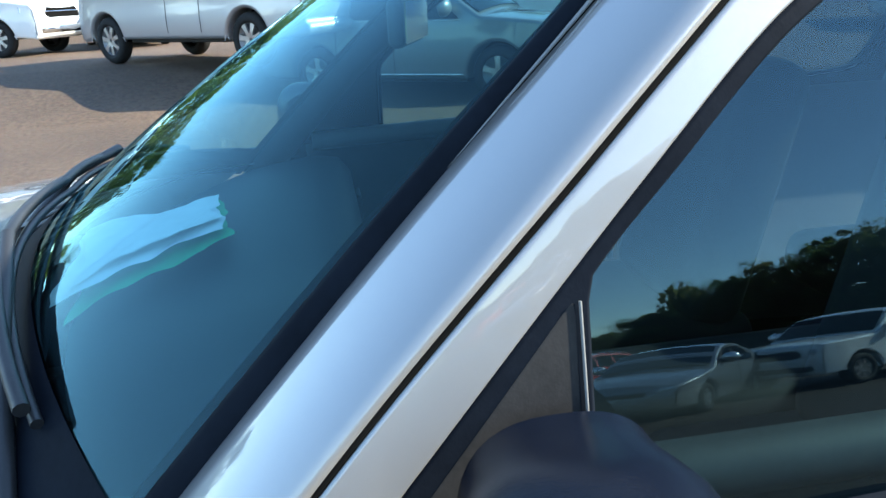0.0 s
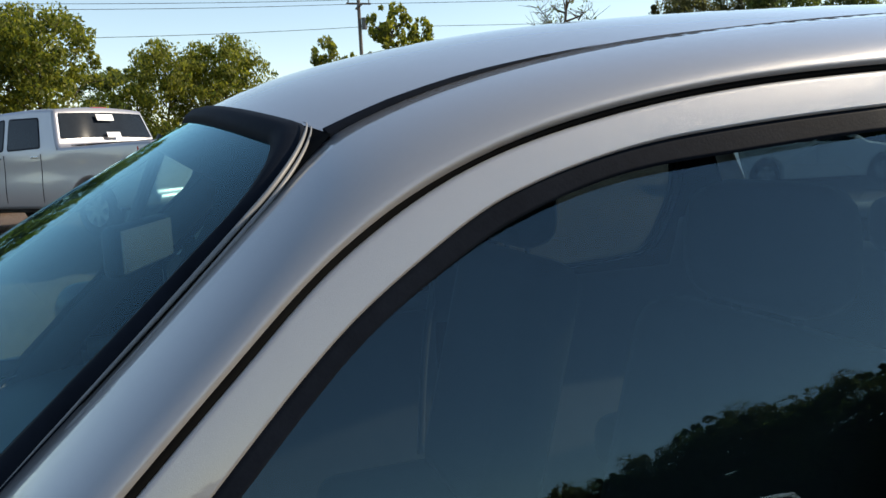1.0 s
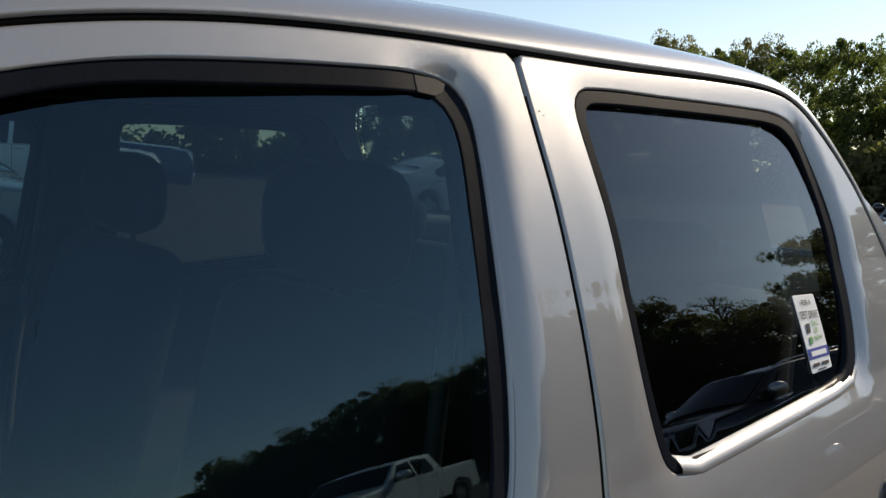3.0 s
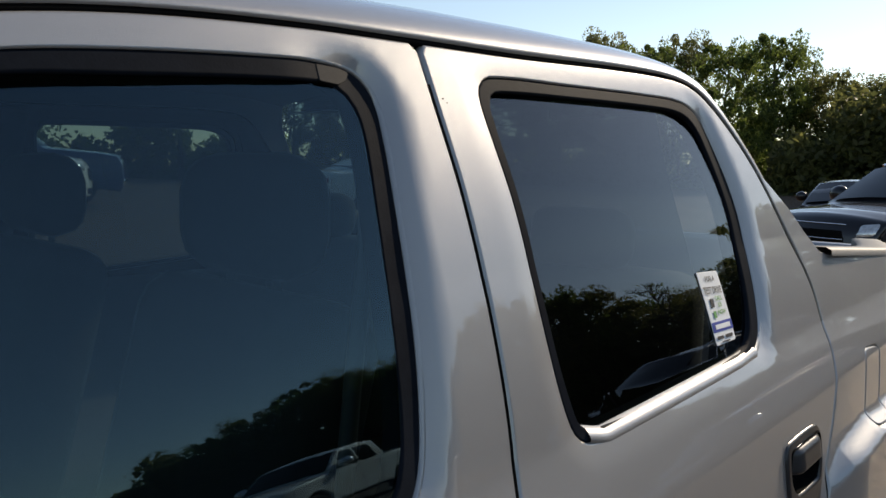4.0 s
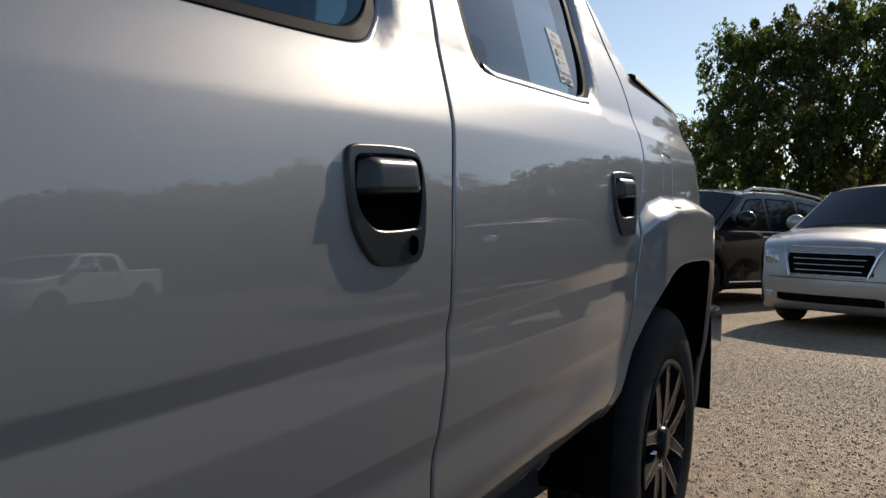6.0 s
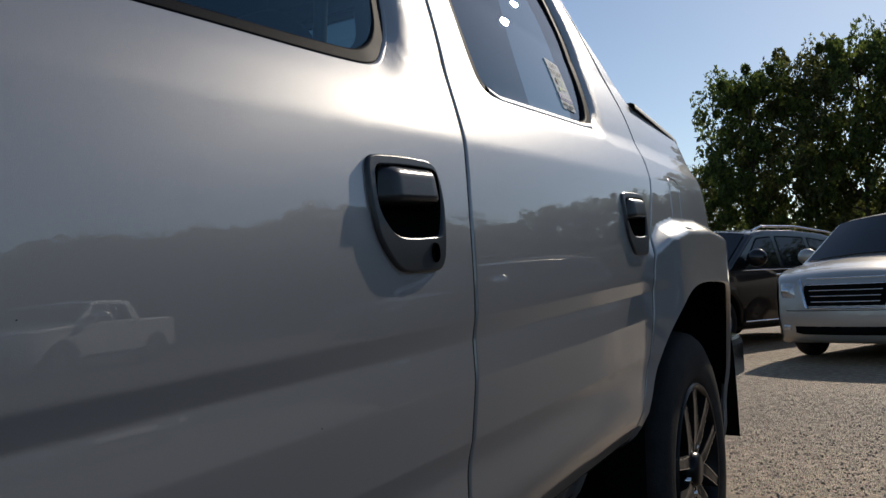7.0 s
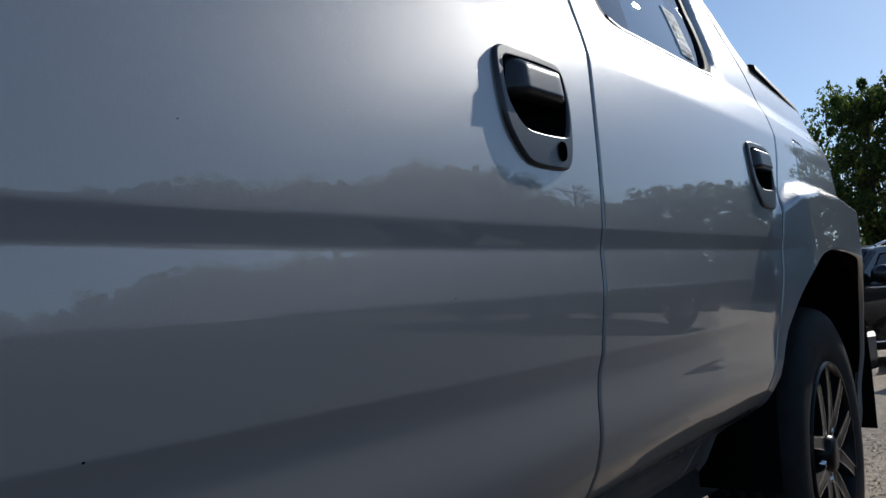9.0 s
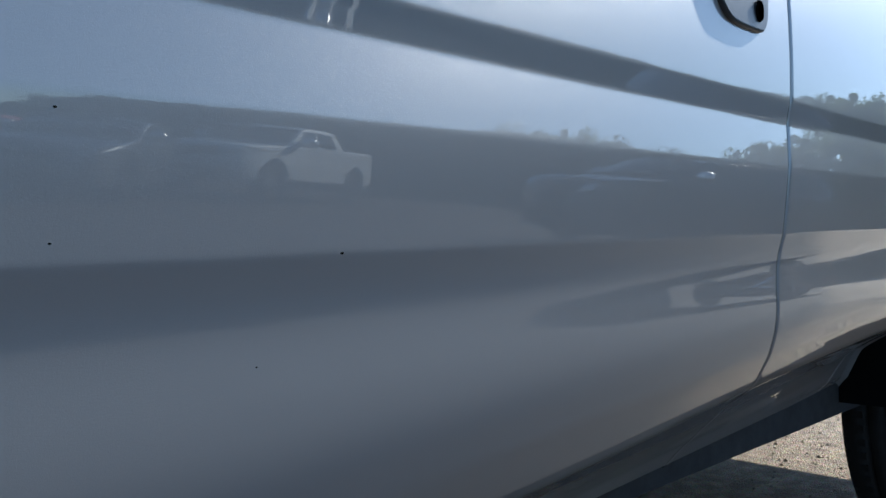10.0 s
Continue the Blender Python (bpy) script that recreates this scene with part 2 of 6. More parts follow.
def ground_mat():
    """Worn asphalt and gravel: stones at two sizes, tyre-swept dust and dark stains."""
    m = bpy.data.materials.new("gravel_asphalt")
    m.use_nodes = True
    n, l = m.node_tree.nodes, m.node_tree.links
    p = n["Principled BSDF"]
    tc = n.new("ShaderNodeTexCoord")
    vor, fine, big = n.new("ShaderNodeTexVoronoi"), n.new("ShaderNodeTexNoise"), n.new("ShaderNodeTexNoise")
    vor.inputs["Scale"].default_value = 170
    fine.inputs["Scale"].default_value, fine.inputs["Detail"].default_value = 16, 9
    big.inputs["Scale"].default_value, big.inputs["Detail"].default_value = 0.35, 6
    for t in (vor, fine, big):
        l.new(tc.outputs["Object"], t.inputs["Vector"])
    r1, r2 = n.new("ShaderNodeValToRGB"), n.new("ShaderNodeValToRGB")
    r1.color_ramp.elements[0].color, r1.color_ramp.elements[1].color = (0.29, 0.218, 0.15, 1), (0.58, 0.452, 0.312, 1)
    r1.color_ramp.elements[0].position, r1.color_ramp.elements[1].position = 0.35, 0.68
    l.new(fine.outputs["Fac"], r1.inputs[0])
    r2.color_ramp.elements[0].color, r2.color_ramp.elements[1].color = (0.68, 0.65, 0.62, 1), (1.1, 1.05, 1.0, 1)
    r2.color_ramp.elements[0].position, r2.color_ramp.elements[1].position = 0.35, 0.65
    l.new(big.outputs["Fac"], r2.inputs[0])
    mul = n.new("ShaderNodeMix")
    mul.data_type, mul.blend_type = "RGBA", "MULTIPLY"
    mul.inputs[0].default_value = 1.0
    l.new(r1.outputs[0], mul.inputs[6])
    l.new(r2.outputs[0], mul.inputs[7])
    vm = n.new("ShaderNodeMix")
    vm.data_type, vm.blend_type = "RGBA", "OVERLAY"
    vm.inputs[0].default_value = 0.24
    l.new(mul.outputs[2], vm.inputs[6])
    l.new(vor.outputs["Color"], vm.inputs[7])
    hs = n.new("ShaderNodeHueSaturation")
    hs.inputs["Saturation"].default_value = 1.05
    l.new(vm.outputs[2], hs.inputs["Color"])
    # the lot beyond the pickup is darker asphalt; the aisle is darkened too
    sep, zone, asph = n.new("ShaderNodeSeparateXYZ"), n.new("ShaderNodeMapRange"), n.new("ShaderNodeMix")
    l.new(tc.outputs["Object"], sep.inputs[0])
    edge = n.new("ShaderNodeMath")
    edge.operation = "MULTIPLY_ADD"
    l.new(big.outputs["Fac"], edge.inputs[0])
    edge.inputs[1].default_value = 3.0
    l.new(sep.outputs["Y"], edge.inputs[2])
    zone.inputs["From Min"].default_value, zone.inputs["From Max"].default_value = 5.0, 6.5
    l.new(edge.outputs[0], zone.inputs["Value"])
    asph.data_type, asph.blend_type = "RGBA", "MULTIPLY"
    asph.inputs[7].default_value = (0.30, 0.27, 0.27, 1)
    aisle, az_, aisle_mix = n.new("ShaderNodeMath"), n.new("ShaderNodeMapRange"), n.new("ShaderNodeMix")
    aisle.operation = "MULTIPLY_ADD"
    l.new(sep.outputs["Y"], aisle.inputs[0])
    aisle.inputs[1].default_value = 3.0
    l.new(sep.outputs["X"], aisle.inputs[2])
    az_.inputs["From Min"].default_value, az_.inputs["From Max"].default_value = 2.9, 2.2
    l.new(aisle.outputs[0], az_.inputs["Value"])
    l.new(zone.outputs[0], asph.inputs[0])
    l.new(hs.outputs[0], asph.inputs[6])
    # the aisle beside the pickup is multiplied down to nearly black
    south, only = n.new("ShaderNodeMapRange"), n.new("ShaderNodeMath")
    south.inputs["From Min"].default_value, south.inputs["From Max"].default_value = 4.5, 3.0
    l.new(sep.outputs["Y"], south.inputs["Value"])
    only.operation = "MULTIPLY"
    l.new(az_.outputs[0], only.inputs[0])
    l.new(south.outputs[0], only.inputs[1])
    aisle_mix.data_type, aisle_mix.blend_type = "RGBA", "MULTIPLY"
    aisle_mix.inputs[7].default_value = (0.13, 0.115, 0.11, 1)
    l.new(only.outputs[0], aisle_mix.inputs[0])
    l.new(asph.outputs[2], aisle_mix.inputs[6])
    l.new(aisle_mix.outputs[2], p.inputs["Base Color"])
    p.inputs["Roughness"].default_value = 0.7
    add, bp = n.new("ShaderNodeMath"), n.new("ShaderNodeBump")
    add.operation = "ADD"
    l.new(fine.outputs["Fac"], add.inputs[0])
    l.new(vor.outputs["Distance"], add.inputs[1])
    bp.inputs["Strength"].default_value, bp.inputs["Distance"].default_value = 0.8, 0.014
    l.new(add.outputs[0], bp.inputs["Height"])
    l.new(bp.outputs[0], p.inputs["Normal"])
    return m


GROUND = ground_mat()
STONE = mat("gravel_stone", (0.26, 0.22, 0.19), 0.85, vary=0.4, scale=30)
sn, sl = STONE.node_tree.nodes, STONE.node_tree.links
isl, sramp = sn.new("ShaderNodeNewGeometry"), sn.new("ShaderNodeValToRGB")
sramp.color_ramp.elements[0].color, sramp.color_ramp.elements[1].color = (0.15, 0.115, 0.08, 1), (0.52, 0.42, 0.30, 1)
sl.new(isl.outputs["Random Per Island"], sramp.inputs[0])
sl.new(sramp.outputs[0], sn["Principled BSDF"].inputs["Base Color"])
GRASS = mat("dry_grass", (0.09, 0.10, 0.035), 0.9, vary=0.5, scale=5)


# ---- mesh helpers ----
def mesh_ob(name, verts, faces, material, parent=None, label="", smooth=True, normals=None):
    me = bpy.data.meshes.new(name)
    me.from_pydata([tuple(v) for v in verts], [], [tuple(f) for f in faces])
    me.materials.append(material)
    if smooth:
        me.polygons.foreach_set("use_smooth", [True] * len(me.polygons))
    me.update()
    if normals is not None:
        me.normals_split_custom_set_from_vertices([tuple(v) for v in normals])
    ob = new(name, me)
    if parent:
        ob.parent = parent
    if label:
        tagged(ob, label)
    return ob


def part(name, bm, material, parent, label="", smooth=False):
    me = bpy.data.meshes.new(name)
    bmesh.ops.recalc_face_normals(bm, faces=bm.faces)
    bm.to_mesh(me)
    bm.free()
    me.materials.append(material)
    if smooth:
        me.polygons.foreach_set("use_smooth", [True] * len(me.polygons))
    ob = new(name, me)
    if parent:
        ob.parent = parent
    if label:
        tagged(ob, label)
    return ob


def empty(name, m=None):
    ob = new(name)
    ob.empty_display_size = 0.2
    if m is not None:
        ob.matrix_world = m
    return ob


def box(bm, x0, x1, y0, y1, z0, z1, bevel=0.0):
    r = bmesh.ops.create_cube(bm, size=1, matrix=Matrix.Translation(((x0 + x1) / 2, (y0 + y1) / 2, (z0 + z1) / 2)) @ Matrix.Diagonal((x1 - x0, y1 - y0, z1 - z0, 1)))
    if bevel:
        es = list({e for v in r["verts"] for e in v.link_edges})
        bmesh.ops.bevel(bm, geom=es, offset=bevel, segments=3, affect="EDGES", profile=0.5)


def rod(bm, a, b, ra, rb=None, seg=10):
    a, b = Vector(a), Vector(b)
    rb = ra if rb is None else rb
    d = b - a
    m = Matrix.Translation((a + b) / 2) @ d.to_track_quat("Z", "Y").to_matrix().to_4x4()
    bmesh.ops.create_cone(bm, cap_ends=True, segments=seg, radius1=ra, radius2=rb, depth=d.length, matrix=m)


def lathe(profile, seg, cx, cy, cz, close=True, turn=2 * math.pi):
    """Rings about the y axis from a profile of (radius, y); turn: how far round."""
    v, f = [], []
    whole = turn > 6.2
    for r, y in profile:
        for k in range(seg):
            a = turn * k / (seg if whole else seg - 1)
            v.append((cx + r * math.cos(a), cy + y, cz + r * math.sin(a)))
    n = len(profile)
    for i in range(n - 1 + (1 if close else 0)):
        j = (i + 1) % n
        for k in range(seg if whole else seg - 1):
            k2 = (k + 1) % seg
            f.append((i * seg + k, i * seg + k2, j * seg + k2, j * seg + k))
    return v, f


def spline(pts, step, closed=False):
    """Points along a smooth curve through pts, about step apart."""
    p = np.array(pts, float)
    n = len(p)
    out = []
    for i in range(n if closed else n - 1):
        p1, p2 = p[i], p[(i + 1) % n]
        p0 = p[(i - 1) % n] if (closed or i > 0) else p1
        p3 = p[(i + 2) % n] if (closed or i < n - 2) else p2
        d = np.linalg.norm(p2 - p1)
        if d < 1e-6:
            continue
        d0, d3 = max(np.linalg.norm(p1 - p0), 1e-6), max(np.linalg.norm(p3 - p2), 1e-6)
        m1 = (p2 - p0) / (d0 + d) if np.linalg.norm(p1 - p0) > 1e-9 else (p2 - p1) / d
        m2 = (p3 - p1) / (d + d3) if np.linalg.norm(p3 - p2) > 1e-9 else (p2 - p1) / d
        k = max(1, int(round(d / step)))
        for j in range(k):
            t = j / k
            h = (2 * t**3 - 3 * t**2 + 1, t**3 - 2 * t**2 + t, -2 * t**3 + 3 * t**2, t**3 - t**2)
            out.append(h[0] * p1 + h[1] * d * m1 + h[2] * p2 + h[3] * d * m2)
    if not closed:
        out.append(p[-1])
    return np.array(out)


def densify(pts, step):
    """A closed polygon with its straight sides cut into short steps."""
    p = np.array(pts, float)
    out = []
    for i in range(len(p)):
        a, b = p[i], p[(i + 1) % len(p)]
        k = max(1, int(round(np.linalg.norm(b - a) / step)))
        for j in range(k):
            out.append(a + (b - a) * j / k)
    return np.array(out)


def run(pts, step):
    """An open polyline cut into short steps, with both ends kept."""
    p = np.array(pts, float)
    out = [p[0]]
    for a, b in zip(p[:-1], p[1:]):
        k = max(1, int(round(np.linalg.norm(b - a) / step)))
        out += [a + (b - a) * j / k for j in range(1, k + 1)]
    return np.array(out)


def rounded(pts, r, step=0.012):
    """A closed polygon with its corners rounded; r is one radius or one for each corner."""
    p = np.array(pts, float)
    n = len(p)
    rs = [r] * n if isinstance(r, (int, float)) else list(r)
    out = []
    for i in range(n):
        a, b, c = p[i - 1], p[i], p[(i + 1) % n]
        u, v = (a - b), (c - b)
        lu, lv = np.linalg.norm(u), np.linalg.norm(v)
        q = min(rs[i], lu * 0.48, lv * 0.48)
        if q < 1e-4:
            out.append(b)
            continue
        s, e = b + u / lu * q, b + v / lv * q
        k = max(3, int(q * 1.6 / step))
        for j in range(k + 1):
            t = j / k
            out.append((1 - t) ** 2 * s + 2 * t * (1 - t) * b + t * t * e)
    return densify(out, step)


def ccw(p):
    x, z = p[:, 0], p[:, 1]
    return p if np.sum(x * np.roll(z, -1) - np.roll(x, -1) * z) > 0 else p[::-1].copy()


def inset(p, d):
    """A counter-clockwise closed polygon moved inwards by d."""
    t = np.roll(p, -1, 0) - np.roll(p, 1, 0)
    t /= np.linalg.norm(t, axis=1)[:, None] + 1e-12
    return p + d * np.stack([-t[:, 1], t[:, 0]], 1)


def inside(poly, q):
    x, z = q[:, 0][:, None], q[:, 1][:, None]
    x0, z0 = poly[:, 0][None], poly[:, 1][None]
    x1, z1 = np.roll(poly[:, 0], -1)[None], np.roll(poly[:, 1], -1)[None]
    hit = ((z0 > z) != (z1 > z)) & (x < (x1 - x0) * (z - z0) / (z1 - z0 + 1e-15) + x0)
    return hit.sum(1) % 2 == 1


def fill(outline, holes, grid, lattice=None):
    """Triangles inside a polygon with holes: its border points and an even grid between them."""
    from mathutils import geometry
    loops = [outline] + holes
    pts, edges = [], []
    for lp in loops:
        s = len(pts)
        pts += [tuple(q) for q in lp]
        edges += [(s + i, s + (i + 1) % len(lp)) for i in range(len(lp))]
    lo, hi = outline.min(0), outline.max(0)
    gx, gz = np.meshgrid(np.arange(lo[0] + grid / 2, hi[0], grid), np.arange(lo[1] + grid / 2, hi[1], grid))
    g = np.stack([gx.ravel(), gz.ravel()], 1) if lattice is None else lattice
    keep = inside(outline, g)
    for h in holes:
        keep &= ~inside(h, g)
    g = g[keep]
    border = np.concatenate(loops)
    if len(g):
        d = np.full(len(g), 9.0)
        for s in range(0, len(g), 2000):
            d[s:s + 2000] = np.min(np.hypot(g[s:s + 2000, 0][:, None] - border[:, 0], g[s:s + 2000, 1][:, None] - border[:, 1]), 1)
        g = g[d > (grid * 0.45 if lattice is None else 0.0035)]
    r = geometry.delaunay_2d_cdt([Vector(q) for q in pts] + [Vector(q) for q in g], edges, [], 0, 1e-6)
    v = np.array([tuple(q) for q in r[0]])
    f = np.array([t for t in r[2] if len(t) == 3])
    c = v[f].mean(1)
    keep = inside(outline, c)
    for h in holes:
        keep &= ~inside(h, c)
    return v, f[keep]


def panel(name, outline, surf, material, parent, holes=(), grid=0.025, lip=0.014, round_=0.003, mirror=None, label="", off=0.0, lattice=None):
    """A sheet-metal panel over the x-z polygon at y = surf(x, z), with rolled edges; mirror: the y of the plane's double for the other side."""
    outline = ccw(np.array(outline, float))
    holes = [ccw(np.array(h, float)) for h in holes]
    v2, f = fill(inset(outline, round_), [inset(h, -round_) for h in holes], grid, lattice)

    def lift(q, o):
        return np.stack([q[:, 0], surf(q[:, 0], q[:, 1]) + o, q[:, 1]], 1)

    def norm(q):
        e = 0.0012
        dx = (surf(q[:, 0] + e, q[:, 1]) - surf(q[:, 0] - e, q[:, 1])) / (2 * e)
        dz = (surf(q[:, 0], q[:, 1] + e) - surf(q[:, 0], q[:, 1] - e)) / (2 * e)
        n = np.stack([dx, -np.ones(len(q)), dz], 1)
        return n / np.linalg.norm(n, axis=1)[:, None]

    verts, nrm, faces = [lift(v2, off)], [norm(v2)], []
    a, b, c = v2[f[:, 0]], v2[f[:, 1]], v2[f[:, 2]]
    area = (b[:, 0] - a[:, 0]) * (c[:, 1] - a[:, 1]) - (c[:, 0] - a[:, 0]) * (b[:, 1] - a[:, 1])
    faces += [tuple(t) if s > 0 else tuple(t[::-1]) for t, s in zip(f, area)]
    base = len(v2)
    for lp, sgn in [(outline, 1)] + [(h, -1) for h in holes]:
        n = len(lp)
        ins = inset(lp, round_ * sgn)
        t = np.roll(lp, -1, 0) - np.roll(lp, 1, 0)
        t /= np.linalg.norm(t, axis=1)[:, None] + 1e-12
        o = sgn * np.stack([t[:, 1], np.zeros(n), -t[:, 0]], 1)
        nn = norm(lp)
        rings = [(lift(ins, off), nn), (lift(lp, off + round_), o * 0.75 + nn * 0.65), (lift(lp, off + lip), o)]
        for rv, rn in rings:
            verts.append(rv)
            nrm.append(rn / (np.linalg.norm(rn, axis=1)[:, None] + 1e-9))
        for k in range(2):
            for i in range(n):
                j = (i + 1) % n
                q = (base + k * n + i, base + (k + 1) * n + i, base + (k + 1) * n + j, base + k * n + j)
                faces.append(q if sgn > 0 else q[::-1])
        base += 3 * n
    verts, nrm = np.concatenate(verts), np.concatenate(nrm)
    if mirror is not None:
        verts[:, 1] = mirror - verts[:, 1]
        nrm[:, 1] *= -1
        faces = [q[::-1] for q in faces]
    return mesh_ob(name, verts, faces, material, parent, label, normals=nrm)


def grid_sheet(name, rows, material, parent=None, label="", flip=False):
    """A smooth sheet through rows of points."""
    r = np.array(rows, float)
    a, b = r.shape[:2]
    faces = []
    for i in range(a - 1):
        for j in range(b - 1):
            q = (i * b + j, i * b + j + 1, (i + 1) * b + j + 1, (i + 1) * b + j)
            faces.append(q[::-1] if flip else q)
    return mesh_ob(name, r.reshape(-1, 3), faces, material, parent, label)


def tube(name, pts, radius, material, parent=None, label="", res=3):
    cu = bpy.data.curves.new(name, "CURVE")
    cu.dimensions, cu.bevel_depth, cu.bevel_resolution = "3D", radius, res
    s = cu.splines.new("POLY")
    s.points.add(len(pts) - 1)
    for q, p in zip(s.points, pts):
        q.co = (*p, 1)
    cu.materials.append(material)
    cu.use_fill_caps = True
    ob = new(name, cu)
    if parent:
        ob.parent = parent
    if label:
        tagged(ob, label)
    return ob


def smooth01(a):
    a = np.clip(a, 0, 1)
    return a * a * (3 - 2 * a)


# ---- ground ----
def ground_z(x, y):
    """A level lot that rises gently towards the far row of pickups."""
    return 0.55 * smooth01((np.asarray(y, float) - 10.8) / 3.5) + 0.0 * np.asarray(x, float)


def spaced(a, b, near):
    s = np.concatenate([np.arange(a, b, near)])
    far = [60, 90, 140, 220, 400, 800, 1600]
    return np.concatenate([[-q for q in far[::-1]], s, far])


gx, gy = spaced(-45, 46, 1.0), spaced(-45, 46, 1.0)
rows = [[(x, y, float(ground_z(x, y))) for x in gx] for y in gy]
ground = grid_sheet("ground", rows, GROUND)
tagged(ground, "worn brown-grey asphalt and gravel car lot", "ground", kind="structure")


# ---- the silver pickup ----
MID = 0.95                       # its centre line, y
SPAN = 2 * MID
# the door section at x = 1.3: tucked sill, pressed facets with sharp creases, shoulder
SECTION = [(0.30, 0.235), (0.36, 0.190), (0.40, 0.155), (0.425, 0.128), (0.45, 0.098), (0.47, 0.0725), (0.484, 0.0545), (0.490, 0.0485), (0.50, 0.0415), (0.54, 0.0205), (0.565, 0.0125)]
# how far the skin leans at each height: hollow foot, ledge, sharp creases of the rubbing strip, shoulder
LEAN = [(0.565, -0.27), (0.585, -0.15), (0.600, -0.06), (0.622, 0.004), (0.640, -0.004), (0.655, -0.06), (0.668, -0.14), (0.680, -0.24), (0.6910, -0.255), (0.6945, -0.078), (0.72, -0.078), (0.745, -0.075), (0.7695, -0.048), (0.7730, 0.060),
        (0.80, 0.070), (0.8205, 0.080), (0.8240, -0.160), (0.8470, -0.172), (0.8505, -0.012), (0.862, 0.004), (0.884, 0.014), (0.905, 0.028), (0.926, 0.042), (0.95, 0.060), (1.00, 0.105), (1.03, 0.130), (1.06, 0.145), (1.082, 0.17),
        (1.098, 0.34), (1.12, 0.375), (1.15, 0.40), (1.185, 0.36), (1.205, 0.30)]
lz = np.arange(0.565, 1.206, 0.0005)
ly = np.concatenate([[0], np.cumsum(np.interp(lz[:-1], [q[0] for q in LEAN], [q[1] for q in LEAN]) * 0.0005)])
ly += 0.0052 - np.interp(1.06, lz, ly)
foot = float(ly[0]) - SECTION[-1][1]
PZ = [q[0] for q in SECTION[:-1]] + list(lz)
PY = [q[1] + foot for q in SECTION[:-1]] + list(ly)
TZ = np.arange(0.2, 1.95, 0.001)
above = ly[-1] + 0.215 * (TZ - 1.205) + 0.5 * 0.435 * (TZ - 1.205) ** 2
TY = np.where(TZ < 1.205, np.interp(TZ, PZ, PY), above)
kern = np.exp(-0.5 * (np.arange(-24, 25) / 1.3) ** 2)
kern /= kern.sum()
TY = np.convolve(np.pad(TY, 24, mode="edge"), kern, mode="valid")
WHEEL_R, HUB = (2.98, 0.385), 0.385


def skin_lift(x, z):
    """How far the pressed lines have risen at x, measured from x = 1.3."""
    return (x - 1.3) * np.interp(z, [0.44, 0.50, 0.62, 0.69, 0.77, 0.82, 0.85, 1.22, 1.42], [0.06, 0.085, 0.05, 0.047, 0.051, 0.050, 0.057, 0.055, 0.0])


def side_y(x, z):
    """The outer skin of the near side: shoulder, two pressed creases that rise to the rear, tucked sill, arch flares, tapering tail."""
    x, z = np.asarray(x, float), np.asarray(z, float)
    lift = skin_lift(x, z)
    y = np.interp(z - lift, TZ, TY)
    y = y + 0.006 * ((x - 1.6) / 1.2) ** 2
    ledge = np.interp(x, [2.3, 2.46, 2.56, 2.70, 2.95, 3.25, 3.6, 4.1], [0.90, 0.985, 1.035, 1.058, 1.070, 1.055, 1.0, 0.9])
    w = smooth01((x - 2.40) / 0.22) * smooth01((ledge - z) / 0.045 + 0.35) * smooth01((4.0 - x) / 0.6)
    y = y * (1 - w) + w * (-0.042 - 0.006 * smooth01((ledge - z) / 0.3) + 0.35 * np.maximum(0, 0.42 - z))
    r = np.hypot(x, z - HUB)
    y = y - 0.04 * smooth01((0.69 - r) / 0.07)
    y = y + 0.28 * np.maximum(0, x - 3.15) ** 1.25
    y = y + 0.16 * np.maximum(0, -0.25 - x) ** 1.4
    return y


GZ = np.arange(1.10, 1.70, 0.002)
GS = 0.259 + np.concatenate([[0], np.cumsum(np.interp(GZ[:-1], [1.1, 1.36, 1.56], [0.73, 0.73, 0.05]) * 0.002)])
GS -= np.interp(1.30, GZ, GS) - 0.259
GY = np.concatenate([[0], np.cumsum(GS[:-1] * 0.002)])
GY += float(side_y(1.2, 1.3)) - np.interp(1.30, GZ, GY)


def glass_y(x, z):
    """The front door glass: curved from belt to roof, nearly straight in plan."""
    x, z = np.asarray(x, float), np.asarray(z, float)
    return np.interp(z, GZ, GY) - 0.013 * (x - 1.2) * (z - 1.3) - 0.027 * (x - 1.2)


def near_line(poly, x, z):
    """Distance of points from a closed line."""
    x, z = np.asarray(x, float).ravel(), np.asarray(z, float).ravel()
    out = np.empty(len(x))
    for s in range(0, len(x), 4000):
        out[s:s + 4000] = np.min(np.hypot(x[s:s + 4000, None] - poly[None, :, 0], z[s:s + 4000, None] - poly[None, :, 1]), 1)
    return out


def rear_edge(poly, x):
    """1 along the rear edge of a window opening, 0 elsewhere."""
    return smooth01((np.asarray(x, float) - poly[:, 0].max() + 0.12) / 0.10)


def door_skin(poly):
    """The skin with a soft return that dips towards the window opening, deepest along its rear edge."""
    fine = densify(poly, 0.001)

    def f(x, z):
        d = near_line(fine, x, z).reshape(np.shape(x))
        return side_y(x, z) + (0.003 + 0.009 * rear_edge(poly, x)) * (1 - np.sin(np.clip(d / 0.036, 0, 1) * math.pi / 2))
    return f


truck = empty("pickup_truck", pose(1.6, MID, 0))
truck.matrix_world = Matrix.Identity(4)
tagged(truck, "silver crew-cab pickup truck with black window seals on the lot", "pickup truck")

